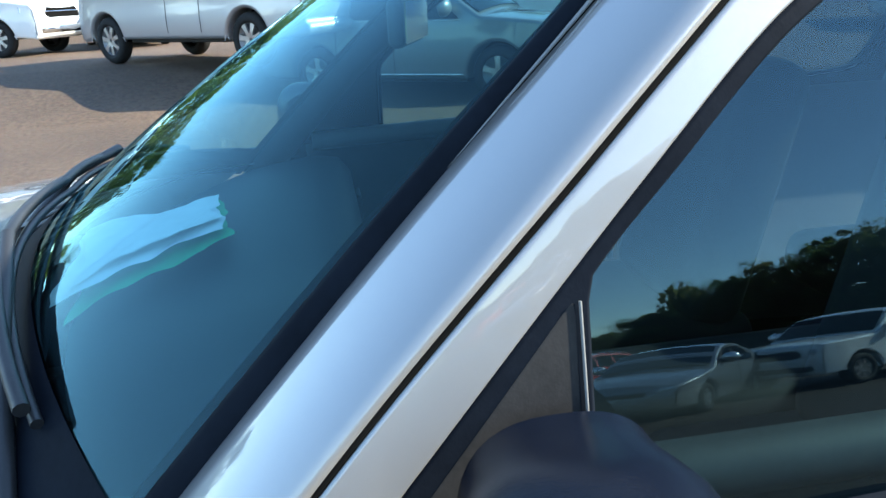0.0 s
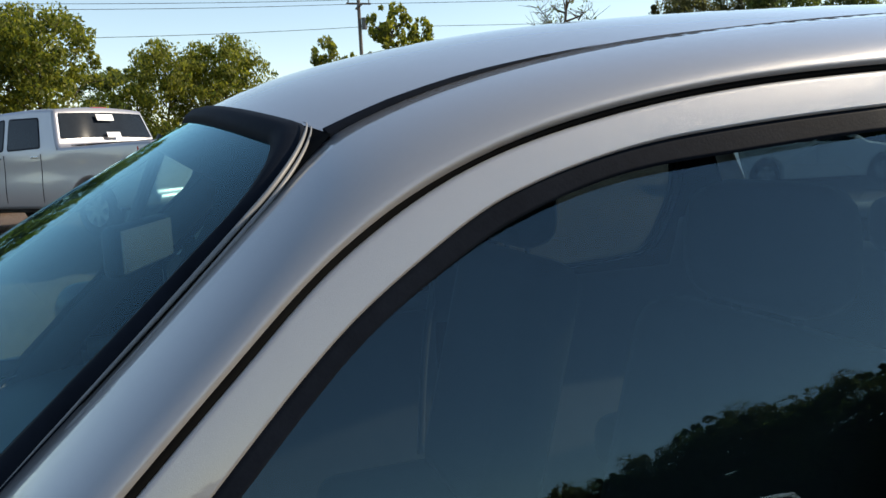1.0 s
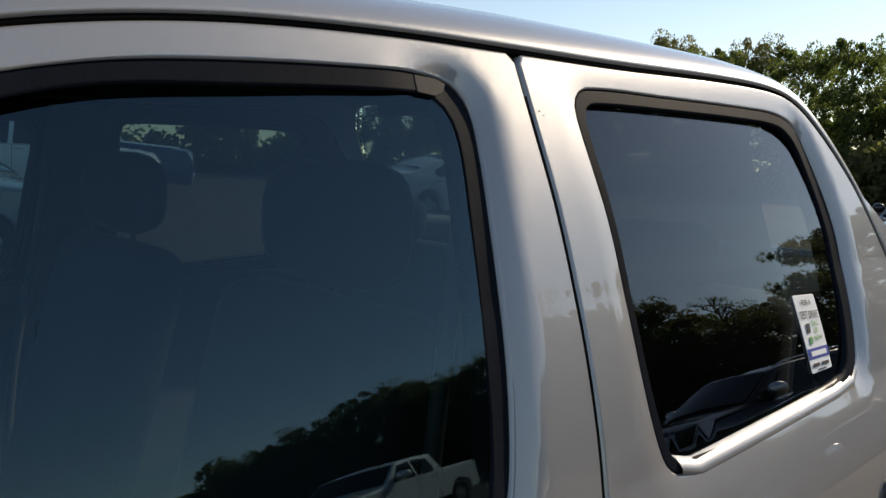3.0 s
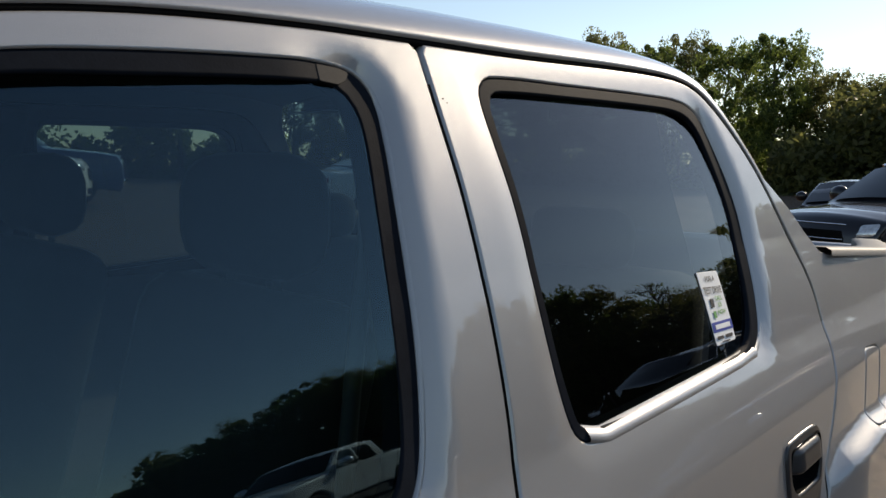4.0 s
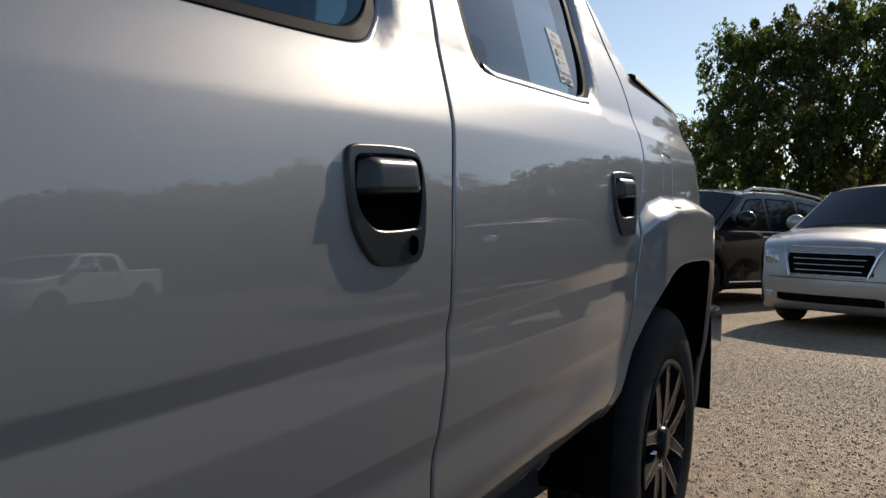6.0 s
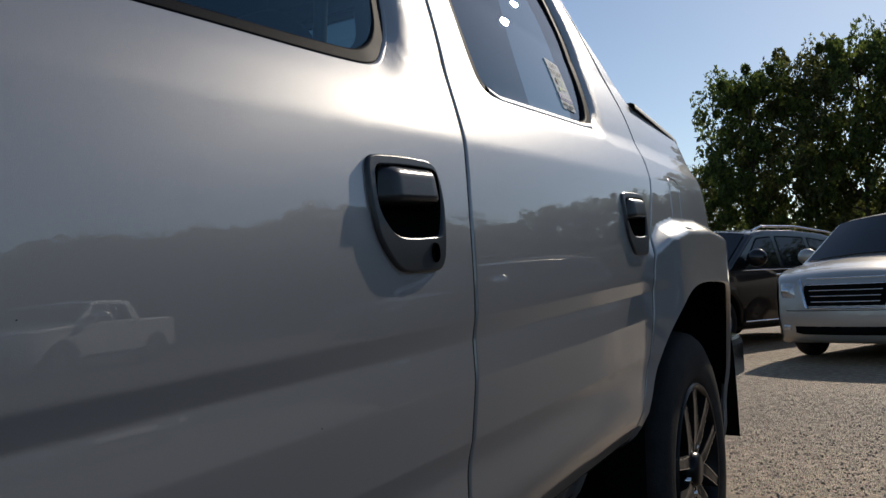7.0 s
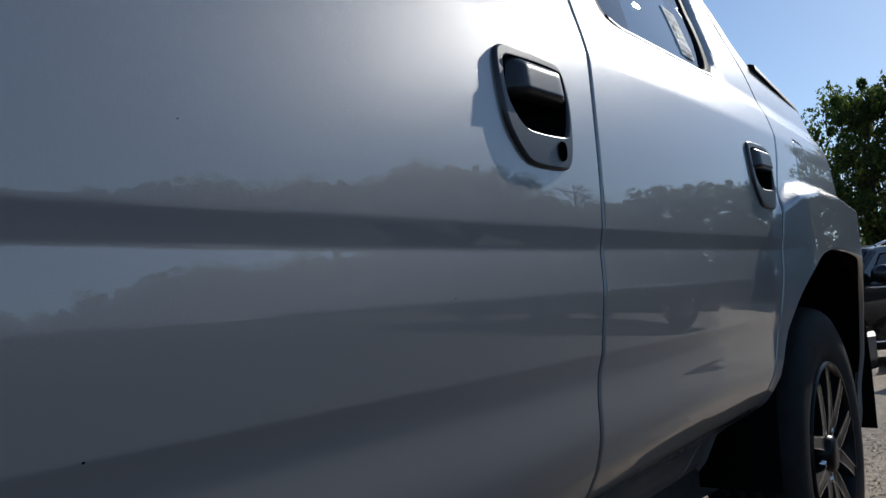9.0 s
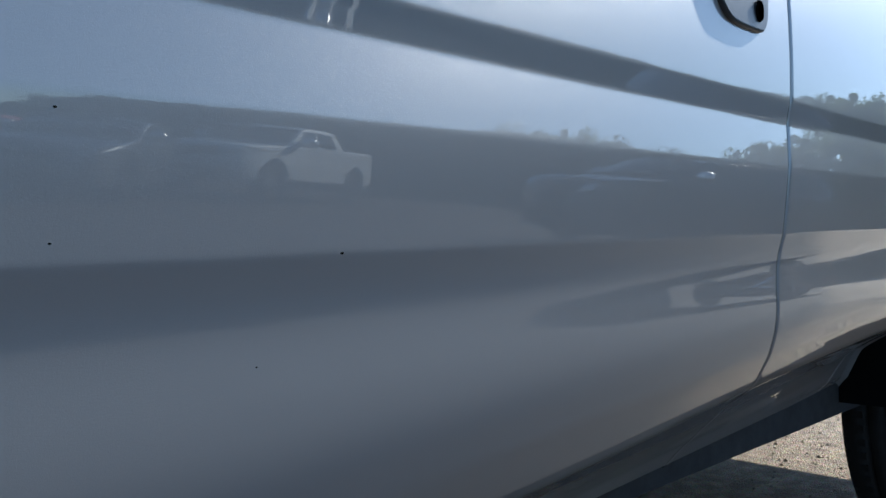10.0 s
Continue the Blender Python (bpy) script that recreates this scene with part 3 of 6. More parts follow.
# lines of the near side, in x and z
SEAM = spline([(0.60, 1.155), (0.673, 1.236), (0.746, 1.311), (0.855, 1.414), (0.935, 1.488), (1.008, 1.551), (1.092, 1.599), (1.185, 1.629), (1.32, 1.653), (1.49, 1.667), (1.667, 1.673),
               (1.85, 1.678), (2.10, 1.689), (2.26, 1.691), (2.335, 1.682), (2.385, 1.655), (2.445, 1.60), (2.50, 1.53), (2.573, 1.396), (2.602, 1.325), (2.607, 1.26)], 0.012)
BSEAM = spline([(1.667, 1.673), (1.672, 1.60), (1.681, 1.50), (1.684, 1.37), (1.676, 1.22), (1.652, 1.10), (1.636, 1.00), (1.630, 0.85), (1.622, 0.72), (1.618, 0.64), (1.629, 0.56), (1.650, 0.49), (1.662, 0.432), (1.669, 0.391)], 0.012)
RSEAM = spline([(2.607, 1.26), (2.596, 1.20), (2.56, 1.125), (2.505, 1.035), (2.478, 0.96), (2.46, 0.85), (2.435, 0.72), (2.40, 0.61), (2.355, 0.53), (2.318, 0.462), (2.297, 0.419)], 0.012)
GAP = 0.003


def offset_line(p, d):
    t = np.gradient(p, axis=0)
    t /= np.linalg.norm(t, axis=1)[:, None]
    return p + d * np.stack([-t[:, 1], t[:, 0]], 1)


iB = int(np.argmin(np.hypot(SEAM[:, 0] - 1.667, SEAM[:, 1] - 1.673)))
door_top = offset_line(SEAM, -GAP)
fd_top = door_top[: iB + 1]
rd_top = door_top[iB:]
b_front, b_back = BSEAM - (GAP, 0), BSEAM + (GAP, 0)
sill = lambda x: 0.382 + 0.035 * (x - 1.4)

front_door_line = np.concatenate([fd_top[:-1], b_front[1:], run([(1.655, sill(1.655)), (0.63, sill(0.6)), (0.60, 0.80), (0.585, 1.12)], 0.02)])
rear_door_line = np.concatenate([rd_top[1:-1], (RSEAM - (GAP, 0))[:], run([(2.31, sill(2.31)), (1.675, sill(1.675))], 0.02), b_back[::-1][:-1]])

fwin_out = spline([(0.712, 1.205), (0.745, 1.243), (0.84, 1.345), (0.921, 1.427), (1.003, 1.503), (1.069, 1.548), (1.132, 1.581), (1.227, 1.608), (1.33, 1.622), (1.49, 1.634), (1.535, 1.634), (1.572, 1.628),
                   (1.592, 1.605), (1.594, 1.56), (1.590, 1.50), (1.580, 1.37), (1.563, 1.27), (1.547, 1.232), (1.51, 1.195), (1.453, 1.180), (1.20, 1.161), (1.03, 1.149), (0.83, 1.138), (0.74, 1.135), (0.705, 1.15), (0.70, 1.18)], 0.012, closed=True)
fwin_in = spline([(0.866, 1.352), (0.932, 1.418), (1.013, 1.493), (1.077, 1.535), (1.139, 1.566), (1.226, 1.591), (1.33, 1.602), (1.50, 1.614), (1.545, 1.611), (1.563, 1.592), (1.567, 1.56), (1.561, 1.49), (1.549, 1.36), (1.537, 1.275),
                  (1.518, 1.232), (1.48, 1.206), (1.43, 1.196), (1.20, 1.176), (1.03, 1.165), (0.90, 1.158), (0.868, 1.157), (0.862, 1.165), (0.862, 1.335)], 0.012, closed=True)
rwin_out = spline([(1.752, 1.607), (1.758, 1.63), (1.782, 1.644), (1.95, 1.650), (2.20, 1.655), (2.27, 1.653), (2.325, 1.640), (2.355, 1.61), (2.392, 1.48), (2.378, 1.36), (2.350, 1.278), (2.312, 1.250), (2.25, 1.240),
                   (1.84, 1.215), (1.80, 1.222), (1.782, 1.255), (1.772, 1.33), (1.767, 1.49)], 0.012, closed=True)
rwin_in = spline([(1.772, 1.605), (1.779, 1.621), (1.80, 1.627), (1.95, 1.632), (2.20, 1.636), (2.265, 1.632), (2.302, 1.618), (2.325, 1.59), (2.356, 1.475), (2.342, 1.365), (2.318, 1.295), (2.29, 1.262), (2.24, 1.250),
                  (1.85, 1.226), (1.812, 1.234), (1.798, 1.265), (1.788, 1.335), (1.784, 1.49)], 0.012, closed=True)

fuel_line = rounded([(2.715, 1.045), (2.815, 1.045), (2.86, 1.185), (2.765, 1.19)], 0.025, 0.008)
def squared(a):
    """How much further out a squared-off wheel arch runs than a round one."""
    return (abs(math.cos(a)) ** 3.1 + abs(math.sin(a)) ** 3.1) ** (-1 / 3.1)


arch = [(WHEEL_R[0] - 0.012 + 0.538 * squared(a) * math.cos(a), WHEEL_R[1] + 0.525 * squared(a) * math.sin(a)) for a in np.linspace(math.pi * 1.02, -0.02 * math.pi, 60)]
quarter_line = np.concatenate([(RSEAM + (GAP, 0))[::-1], offset_line(SEAM, GAP)[-26:][::-1], np.array([(2.535, 1.52), (2.60, 1.475), (2.655, 1.425), (2.70, 1.385)]), run([(2.75, 1.375), (3.35, 1.335), (4.02, 1.31), (4.05, 1.24), (4.06, 0.62), (3.52, 0.56)], 0.03),
                               np.array(arch[::-1]), np.array([(2.425, 0.367), (2.37, 0.382), (2.306, 0.402)])])
farch = [(0.505 * math.cos(a), 0.385 + 0.515 * math.sin(a)) for a in np.linspace(-0.02 * math.pi, math.pi * 1.02, 60)]
fender_line = np.concatenate([run([(0.575, 1.10), (0.59, 0.80), (0.618, 0.46), (0.56, 0.40)], 0.03), np.array(farch), densify([(-0.55, 0.40), (-0.88, 0.45), (-0.93, 0.62), (-0.90, 0.93), (-0.80, 1.02), (-0.2, 1.085), (0.40, 1.135), (0.55, 1.15)], 0.03)])

roof_edge = spline([(1.034, 0.305, 1.633), (1.09, 0.31, 1.656), (1.18, 0.32, 1.682), (1.32, 0.33, 1.708), (1.45, 0.33, 1.722), (1.60, 0.33, 1.734), (1.80, 0.33, 1.744), (2.10, 0.33, 1.751), (2.30, 0.325, 1.748), (2.44, 0.31, 1.728)], 0.03)
screen_edge = spline([(0.47, 0.135, 1.09), (0.557, 0.155, 1.184), (0.74, 0.197, 1.366), (0.912, 0.243, 1.524), (0.99, 0.275, 1.595), (1.034, 0.305, 1.633)], 0.03)
cpillar_edge = spline([(2.44, 0.31, 1.728), (2.475, 0.255, 1.665), (2.535, 0.215, 1.585), (2.60, 0.185, 1.50), (2.665, 0.16, 1.43), (2.72, 0.15, 1.385)], 0.03)


def rail_rows(outer, inner, n, pull=0.6, across=9):
    """Rows across the rounded cab rail between the door gap and the roof or screen edge."""
    def even(p):
        d = np.concatenate([[0], np.cumsum(np.linalg.norm(np.diff(p, axis=0), axis=1))])
        s = np.linspace(0, d[-1], n)
        return np.stack([np.interp(s, d, p[:, k]) for k in range(3)], 1)
    rows, e = [], 0.004
    for a, b in zip(even(outer), even(inner)):
        slope = float(side_y(a[0], a[2] + e) - side_y(a[0], a[2] - e)) / (2 * e)
        ctrl = a + np.array([b[0] - a[0], 0, b[2] - a[2]]) * pull
        ctrl[1] = a[1] + slope * (ctrl[2] - a[2]) - 0.004
        row = [a + np.array([0, 0.014, 0]), a + np.array([0, 0.003, 0])]
        row += [(1 - t) ** 2 * a + 2 * t * (1 - t) * ctrl + t * t * b for t in np.linspace(0, 1, across)]
        rows.append(row + [b + np.array([0, 0.003, -0.007])])
    return np.array(rows)


def cab_rail(mirror):
    """The cab rail: front pillar, roof side and rear pillar pressed in one piece."""
    r = np.concatenate([rail_rows(on_skin(seam_out[: iW + 1]), screen_edge, 60), rail_rows(on_skin(seam_out[iW: iC + 1]), roof_edge, 60)[1:], rail_rows(on_skin(seam_out[iC:]), cpillar_edge, 40)[1:]])
    # ease the joints between the three runs
    for _ in range(6):
        r[1:-1, 2:-1] = 0.25 * r[:-2, 2:-1] + 0.5 * r[1:-1, 2:-1] + 0.25 * r[2:, 2:-1]
    if mirror:
        r[:, :, 1] = SPAN - r[:, :, 1]
    return grid_sheet("cab_rail", r, SILVER, truck, "silver cab rail from hood to bed", flip=not mirror)


def on_skin(p2, off=0.0):
    return np.stack([p2[:, 0], side_y(p2[:, 0], p2[:, 1]) + off, p2[:, 1]], 1)


seam_out = offset_line(SEAM, GAP)
iW = int(np.argmin(np.abs(SEAM[:, 0] - 1.07)))
iC = int(np.argmin(np.abs(SEAM[:, 0] - 2.36)))

# door handle outlines, x and z
bezel_f = [(1.406, 1.035), (1.411, 1.053), (1.427, 1.060), (1.532, 1.066), (1.552, 1.058), (1.561, 1.025), (1.559, 0.984), (1.552, 0.947), (1.543, 0.933), (1.527, 0.929), (1.462, 0.927), (1.442, 0.935), (1.416, 0.964), (1.407, 0.998)]
cup_f = [(1.421, 1.040), (1.429, 1.047), (1.540, 1.054), (1.549, 1.046), (1.553, 1.012), (1.546, 0.975), (1.535, 0.971), (1.462, 0.967), (1.440, 0.975), (1.421, 0.999)]


def door_handle(dx, dz, parent, mirror, keyed):
    """A pull handle: textured bezel, dark cup, domed paddle, key barrel on the front doors."""
    bz = spline([(x + dx, z + dz) for x, z in bezel_f], 0.006, closed=True)
    cp = spline([(x + dx, z + dz) for x, z in cup_f], 0.006, closed=True)
    face = lambda x, z: side_y(x, z) - 0.006
    h = panel("door_handle", bz, face, HANDLE, parent, [cp], grid=0.02, lip=0.012, round_=0.003, mirror=mirror, label="black textured plastic pull handle")
    cx, cz = 1.487 + dx, 1.012 + dz
    rim = cp
    rows = []
    for k, (s, d) in enumerate([(1.0, -0.004), (0.97, 0.010), (0.90, 0.022), (0.6, 0.026), (0.0, 0.027)]):
        rows.append([(cx + (p[0] - cx) * s, float(side_y(cx, cz)) + d, cz + (p[1] - cz) * s) for p in np.vstack([rim, rim[:1]])])
    r = np.array(rows)
    if mirror is not None:
        r[:, :, 1] = mirror - r[:, :, 1]
    grid_sheet("cup", r, DARK, h)
    rows = []
    x0, x1, z1, z0 = 1.427 + dx, 1.549 + dx, 1.050 + dz, 1.002 + dz
    for u in np.linspace(0, 1, 17):
        row = []
        for w in np.linspace(0, 1, 13):
            xx = x0 + (x1 - x0) * u + 0.008 * (w - 0.2) * (u - 0.2)
            zz = z1 + 0.006 * u - (z1 - z0) * w * (1 - 0.06 * u)
            ed = min(1, 5.5 * min(u, 1 - u)) ** 0.5 * min(1, 4.5 * w + 0.12) ** 0.5
            yy = float(side_y(xx, zz)) + 0.004 - 0.019 * ed + (0.022 * max(0, (w - 0.86) / 0.14) ** 2)
            row.append((xx, yy if mirror is None else mirror - yy, zz))
        rows.append(row)
    grid_sheet("paddle", rows, HANDLE, h, flip=mirror is None, label="domed satin black paddle")
    if keyed:
        bm = bmesh.new()
        y0 = float(side_y(1.525 + dx, 0.951 + dz)) - 0.0075
        m = Matrix.Translation((1.525 + dx, y0, 0.951 + dz)) @ Matrix.Rotation(radians(90), 4, "X") @ Matrix.Diagonal((0.008, 0.0125, 0.003, 1))
        bmesh.ops.create_cone(bm, cap_ends=True, segments=24, radius1=1, radius2=0.9, depth=1, matrix=m)
        part("key_barrel", bm, DARK, h, "dark key hole")
    return h


def cup_hole(dx, dz):
    """The opening in a door behind its handle."""
    return inset(ccw(spline([(x + dx, z + dz) for x, z in cup_f], 0.006, closed=True)), -0.005)


def pane(name, line, parent, material, mirror, off):
    return panel(name, line, glass_y if name == "window_glass" and material is SIDE_GLASS else side_y, material, parent, grid=0.02, lip=0.004, round_=0.001, mirror=mirror, off=off)


def seal_ring(name, outer, inner, parent, mirror, label):
    surf = lambda x, z: side_y(x, z) + 0.005 + 0.008 * rear_edge(outer, x)
    return panel(name, outer, surf, SEAL, parent, [inner], grid=0.02, lip=0.028, round_=0.0035, mirror=mirror, label=label)


def skin_lattice(x0, x1):
    """Rows of points that follow the pressed lines, close together at the creases."""
    zs = [0.375]
    creases = [0.489, 0.6928, 0.7712, 0.8222, 0.8488, 1.09]
    while zs[-1] < 1.70:
        d = min(abs(zs[-1] + 0.002 - c) for c in creases)
        zs.append(zs[-1] + min(0.012, 0.0015 + 0.35 * max(0.0, d - 0.004)))
    gx, gz = np.meshgrid(np.arange(x0, x1, 0.016), np.array(zs))
    lift = skin_lift(gx, gz)
    return np.stack([gx.ravel(), (gz + lift).ravel()], 1)


for side, mirror in (("near", None), ("far", SPAN)):
    near = mirror is None
    g = 0.011 if near else 0.06
    fd = panel("front_door", front_door_line, door_skin(fwin_out), SILVER, truck, [ccw(fwin_out), cup_hole(0, 0)], grid=g, lattice=skin_lattice(0.6, 1.7) if near else None, mirror=mirror, label="silver front door with a black window seal")
    seal_ring("window_seal", fwin_out, fwin_in, fd, mirror, "black rubber window seal")
    pane("window_glass", fwin_in, fd, SIDE_GLASS, mirror, 0.017)
    sail = panel("mirror_sail", rounded([(0.722, 1.198), (0.854, 1.348), (0.851, 1.145), (0.715, 1.140)], [0.012, 0.02, 0.01, 0.01], 0.01), side_y, SAIL, fd, grid=0.03, mirror=mirror, off=0.004, lip=0.02, round_=0.004, label="grey plastic triangle at the mirror base")
    bead = [(0.854, float(side_y(0.854, z)) + 0.003, z) for z in np.linspace(1.165, 1.338, 12)]
    tube("sail_bead", [(x, y if near else SPAN - y, z) for x, y, z in bead], 0.0012, PALE_BEAD, fd, "pale rubber bead along the glass")
    door_handle(0, 0, fd, mirror, True)
    rd = panel("rear_door", rear_door_line, door_skin(rwin_out), SILVER, truck, [ccw(rwin_out), cup_hole(0.902, 0.043)], grid=g, lattice=skin_lattice(1.62, 2.62) if near else None, mirror=mirror, label="silver rear door with dark privacy glass")
    seal_ring("window_seal", rwin_out, rwin_in, rd, mirror, "black rubber window seal")
    pane("window_glass", rwin_in, rd, PRIV_GLASS, mirror, 0.017)
    ledge = []
    for x in np.linspace(1.815, 2.30, 40):
        zi = float(np.interp(x, [1.815, 1.85, 2.24, 2.30], [1.234, 1.2255, 1.2495, 1.2575]))
        ledge.append([(x, float(side_y(x, zi + dz)) + dy, zi + dz) for dz, dy in ((0.001, 0.014), (-0.001, 0.007), (-0.005, 0.003), (-0.011, 0.001), (-0.016, 0.003), (-0.019, 0.012))])
    ledge = np.array(ledge)
    if not near:
        ledge[:, :, 1] = SPAN - ledge[:, :, 1]
    grid_sheet("window_ledge", ledge, SILVER, rd, "bright silver sill strip under the rear window", flip=not near)
    corner = rounded([(1.523, 1.6325), (1.550, 1.631), (1.562, 1.627), (1.556, 1.618), (1.545, 1.6135), (1.523, 1.6155)], 0.002, 0.01)
    panel("seal_corner", corner, side_y, SAIL, fd, grid=0.02, lip=0.002, round_=0.0008, mirror=mirror, off=0.0080, label="grey joint piece of the window seal")
    door_handle(0.902, 0.043, rd, mirror, False)
    qp = panel("quarter_panel", quarter_line, side_y, SILVER, truck, [ccw(fuel_line)] if near else [], grid=0.0075 if near else 0.06, mirror=mirror, label="silver bed side with a flared wheel arch")
    if near:
        panel("fuel_door", inset(ccw(fuel_line), 0.003), side_y, SILVER, qp, grid=0.02, mirror=mirror, label="silver fuel filler door")
    panel("front_fender", fender_line, side_y, SILVER, truck, grid=0.04 if near else 0.08, mirror=mirror)
    rocker_line = densify([(0.56, 0.40), (0.62, 0.325), (2.36, 0.35), (2.36, 0.43), (1.7, 0.405)], 0.03)
    panel("rocker", rocker_line, lambda x, z: side_y(x, z) + 0.03, UNDER, truck, grid=0.05, mirror=mirror, label="black underside of the sill")
    cab_rail(not near)
    # dark inner skin behind the gaps, with the window openings left free
    inner = np.concatenate([inset(ccw(np.concatenate([SEAM, RSEAM[1:], run([(2.30, 0.43), (0.62, 0.405), (0.585, 1.12)], 0.05)])), -0.0)])
    panel("door_frame", inner, side_y, DARK, truck, [inset(ccw(fwin_in), -0.012), inset(ccw(rwin_in), -0.012)], grid=0.06, mirror=mirror, off=0.034, label="dark door frame behind the gaps")


for x, z, r in ((0.794, 0.738, 0.0009), (0.794, 0.679, 0.0008), (0.954, 0.677, 0.0013), (0.902, 0.615, 0.0007), (1.013, 0.893, 0.0008), (1.684, 1.610, 0.0017), (1.689, 1.606, 0.0011), (1.311, 0.775, 0.0009)):
    m = Matrix.Translation((x, float(side_y(x, z)), z)) @ Matrix.Diagonal((r * 1.2, 0.00022, r * 0.75, 1))
    bm = bmesh.new()
    bmesh.ops.create_icosphere(bm, subdivisions=1, radius=1, matrix=m)
    part("dirt_speck", bm, DARK, truck, "small dark dirt speck")


def fill_gap(name, line, mirror, r=0.0032, deep=0.0052):
    p = on_skin(line, deep)
    if mirror is not None:
        p[:, 1] = mirror - p[:, 1]
    tube(name, [tuple(q) for q in p], r, DARK, truck, "black door gap", res=2)


for mirror in (None, SPAN):
    fill_gap("roof_gap", SEAM, mirror, 0.0042, 0.0058)
    fill_gap("door_gap", BSEAM[4:], mirror)
    fill_gap("rear_gap", RSEAM, mirror)


def lay(p, side_far):
    p = np.array(p, float)
    if side_far:
        p[..., 1] = SPAN - p[..., 1]
    return p


# roof skin with a crown, windscreen, cowl and bonnet
def roof_crown(x):
    return float(np.interp(x, [0.9, 1.05, 1.4, 1.9, 2.3, 2.45], [0.05, 0.058, 0.068, 0.066, 0.06, 0.05]))


rows = []
nx = 56
for s in np.linspace(-1, 1, 41):
    y = MID + s * (MID - 0.325)
    x_front = 1.034 - 0.085 * (1 - s * s)
    row = []
    for k in range(nx):
        x = x_front + (2.44 + 0.03 * (1 - s * s) - x_front) * (k / (nx - 1))
        xe = 1.034 + (2.44 - 1.034) * (k / (nx - 1))
        i = np.interp(xe, roof_edge[:, 0], np.arange(len(roof_edge)))
        ye, ze = np.interp(i, np.arange(len(roof_edge)), roof_edge[:, 1]), np.interp(i, np.arange(len(roof_edge)), roof_edge[:, 2])
        yy = MID + s * (MID - ye)
        row.append((x, yy, ze + roof_crown(x) * (1 - abs(s) ** 2.2)))
    rows.append(row)
grid_sheet("roof_skin", rows, SILVER, truck, "silver roof skin with a soft crown")

NV = 40


def screen_point(s, v, off=0.0):
    """Windscreen: s from -1 (near edge) to 1 across, v from base to top."""
    i = v * (len(screen_edge) - 1)
    k = np.arange(len(screen_edge))
    e = [float(np.interp(i, k, screen_edge[:, c])) for c in range(3)]
    c = (0.215 + (0.955 - 0.215) * v, MID, 1.195 + (1.684 - 1.195) * v + 0.03 * math.sin(math.pi * v))
    q = 1 - abs(s) ** 2.2
    x, z = e[0] + (c[0] - e[0]) * q, e[2] + (c[2] - e[2]) * q
    y = MID + s * (MID - e[1])
    return (x - 0.62 * off, y, z + 0.78 * off)


pane_rows = [[screen_point(s, v) for v in np.linspace(0.05, 0.992, NV)] for s in np.linspace(-0.997, 0.997, 61)]
ws = grid_sheet("windshield", pane_rows, WS_GLASS, truck, "green-tinted windshield glass")


def screen_loop(ws, wv, rs, rv):
    """A line round the screen with rounded top corners, ws and wv in from its edges, as pairs (s, v)."""
    half_ = [(-1 + ws, v) for v in np.linspace(0, 1 - wv - rv, 36)]
    half_ += [(-1 + ws + rs * (1 - math.cos(a)), 1 - wv - rv * (1 - math.sin(a))) for a in np.linspace(0.08, math.pi / 2 - 0.08, 16)]
    half_ += [(s, 1 - wv) for s in np.linspace(-1 + ws + rs, 0, 26)]
    return half_ + [(-s, v) for s, v in half_[-2::-1]]


def between(a, b, u):
    return [((1 - u) * p[0] + u * q[0], (1 - u) * p[1] + u * q[1]) for p, q in zip(a, b)]


edge_out, edge_in = screen_loop(-0.004, -0.002, 0.085, 0.11), screen_loop(0.024, 0.036, 0.10, 0.12)
frit_in = screen_loop(0.044, 0.105, 0.13, 0.15)
grid_sheet("screen_seal", [[screen_point(s, v, h) for s, v in between(edge_out, edge_in, u)] for u, h in ((0.0, -0.006), (0.0, 0.004), (0.12, 0.008), (0.4, 0.0105), (0.7, 0.0085), (0.93, 0.004), (1.0, -0.002))], SEAL, truck, "thick black rubber windshield surround", flip=True)
grid_sheet("screen_band", [[screen_point(s, v, -0.003) for s, v in between(edge_in, frit_in, u)] for u in (-0.3, 0.3, 1.0)], DARK, ws, "black printed band round the glass")
grid_sheet("screen_frit", [[screen_point(s, v, 0.002) for v in np.linspace(0.0, 0.10, 3)] for s in np.linspace(-0.98, 0.98, 61)], SEAL, truck, "black lower edge of the screen")
# dark pocket and pale filler beads at the screen's top corners, and the roof ditch that tapers to the rear
corner_out = [q for q in screen_loop(-0.012, -0.008, 0.088, 0.115)[22:51]]
square = screen_loop(-0.014, -0.006, 0.004, 0.004)
for far in (False, True):
    pocket = lay([[screen_point(s, v, 0.0015) for s, v in between(square, between(edge_out, edge_in, 0.6), u)[24:64]] for u in (0.0, 0.5, 1.0)], far)
    grid_sheet("screen_pocket", pocket, DARK, truck, "dark pocket at the screen corner")
    for lift_, r_ in ((0.0065, 0.0022), (0.0035, 0.0018)):
        bead = tube("screen_bead", [tuple(p) for p in lay([screen_point(s - (0.006 if r_ < 0.002 else 0), v, lift_) for s, v in corner_out], far)], r_, PALE_BEAD, truck, "pale bead at the screen corner")
        for k, q in enumerate(bead.data.splines[0].points):
            q.radius = max(0.05, math.sin(math.pi * (k + 0.5) / len(corner_out)))
    ditch = lay([(p[0], p[1] + 0.003, p[2] - 0.001) for p in roof_edge[:14]], far)
    strip = tube("roof_ditch", [tuple(p) for p in ditch], 0.0065, SEAL, truck, "black roof ditch strip")
    for k, q in enumerate(strip.data.splines[0].points):
        q.radius = max(0.04, 1 - k / 13)

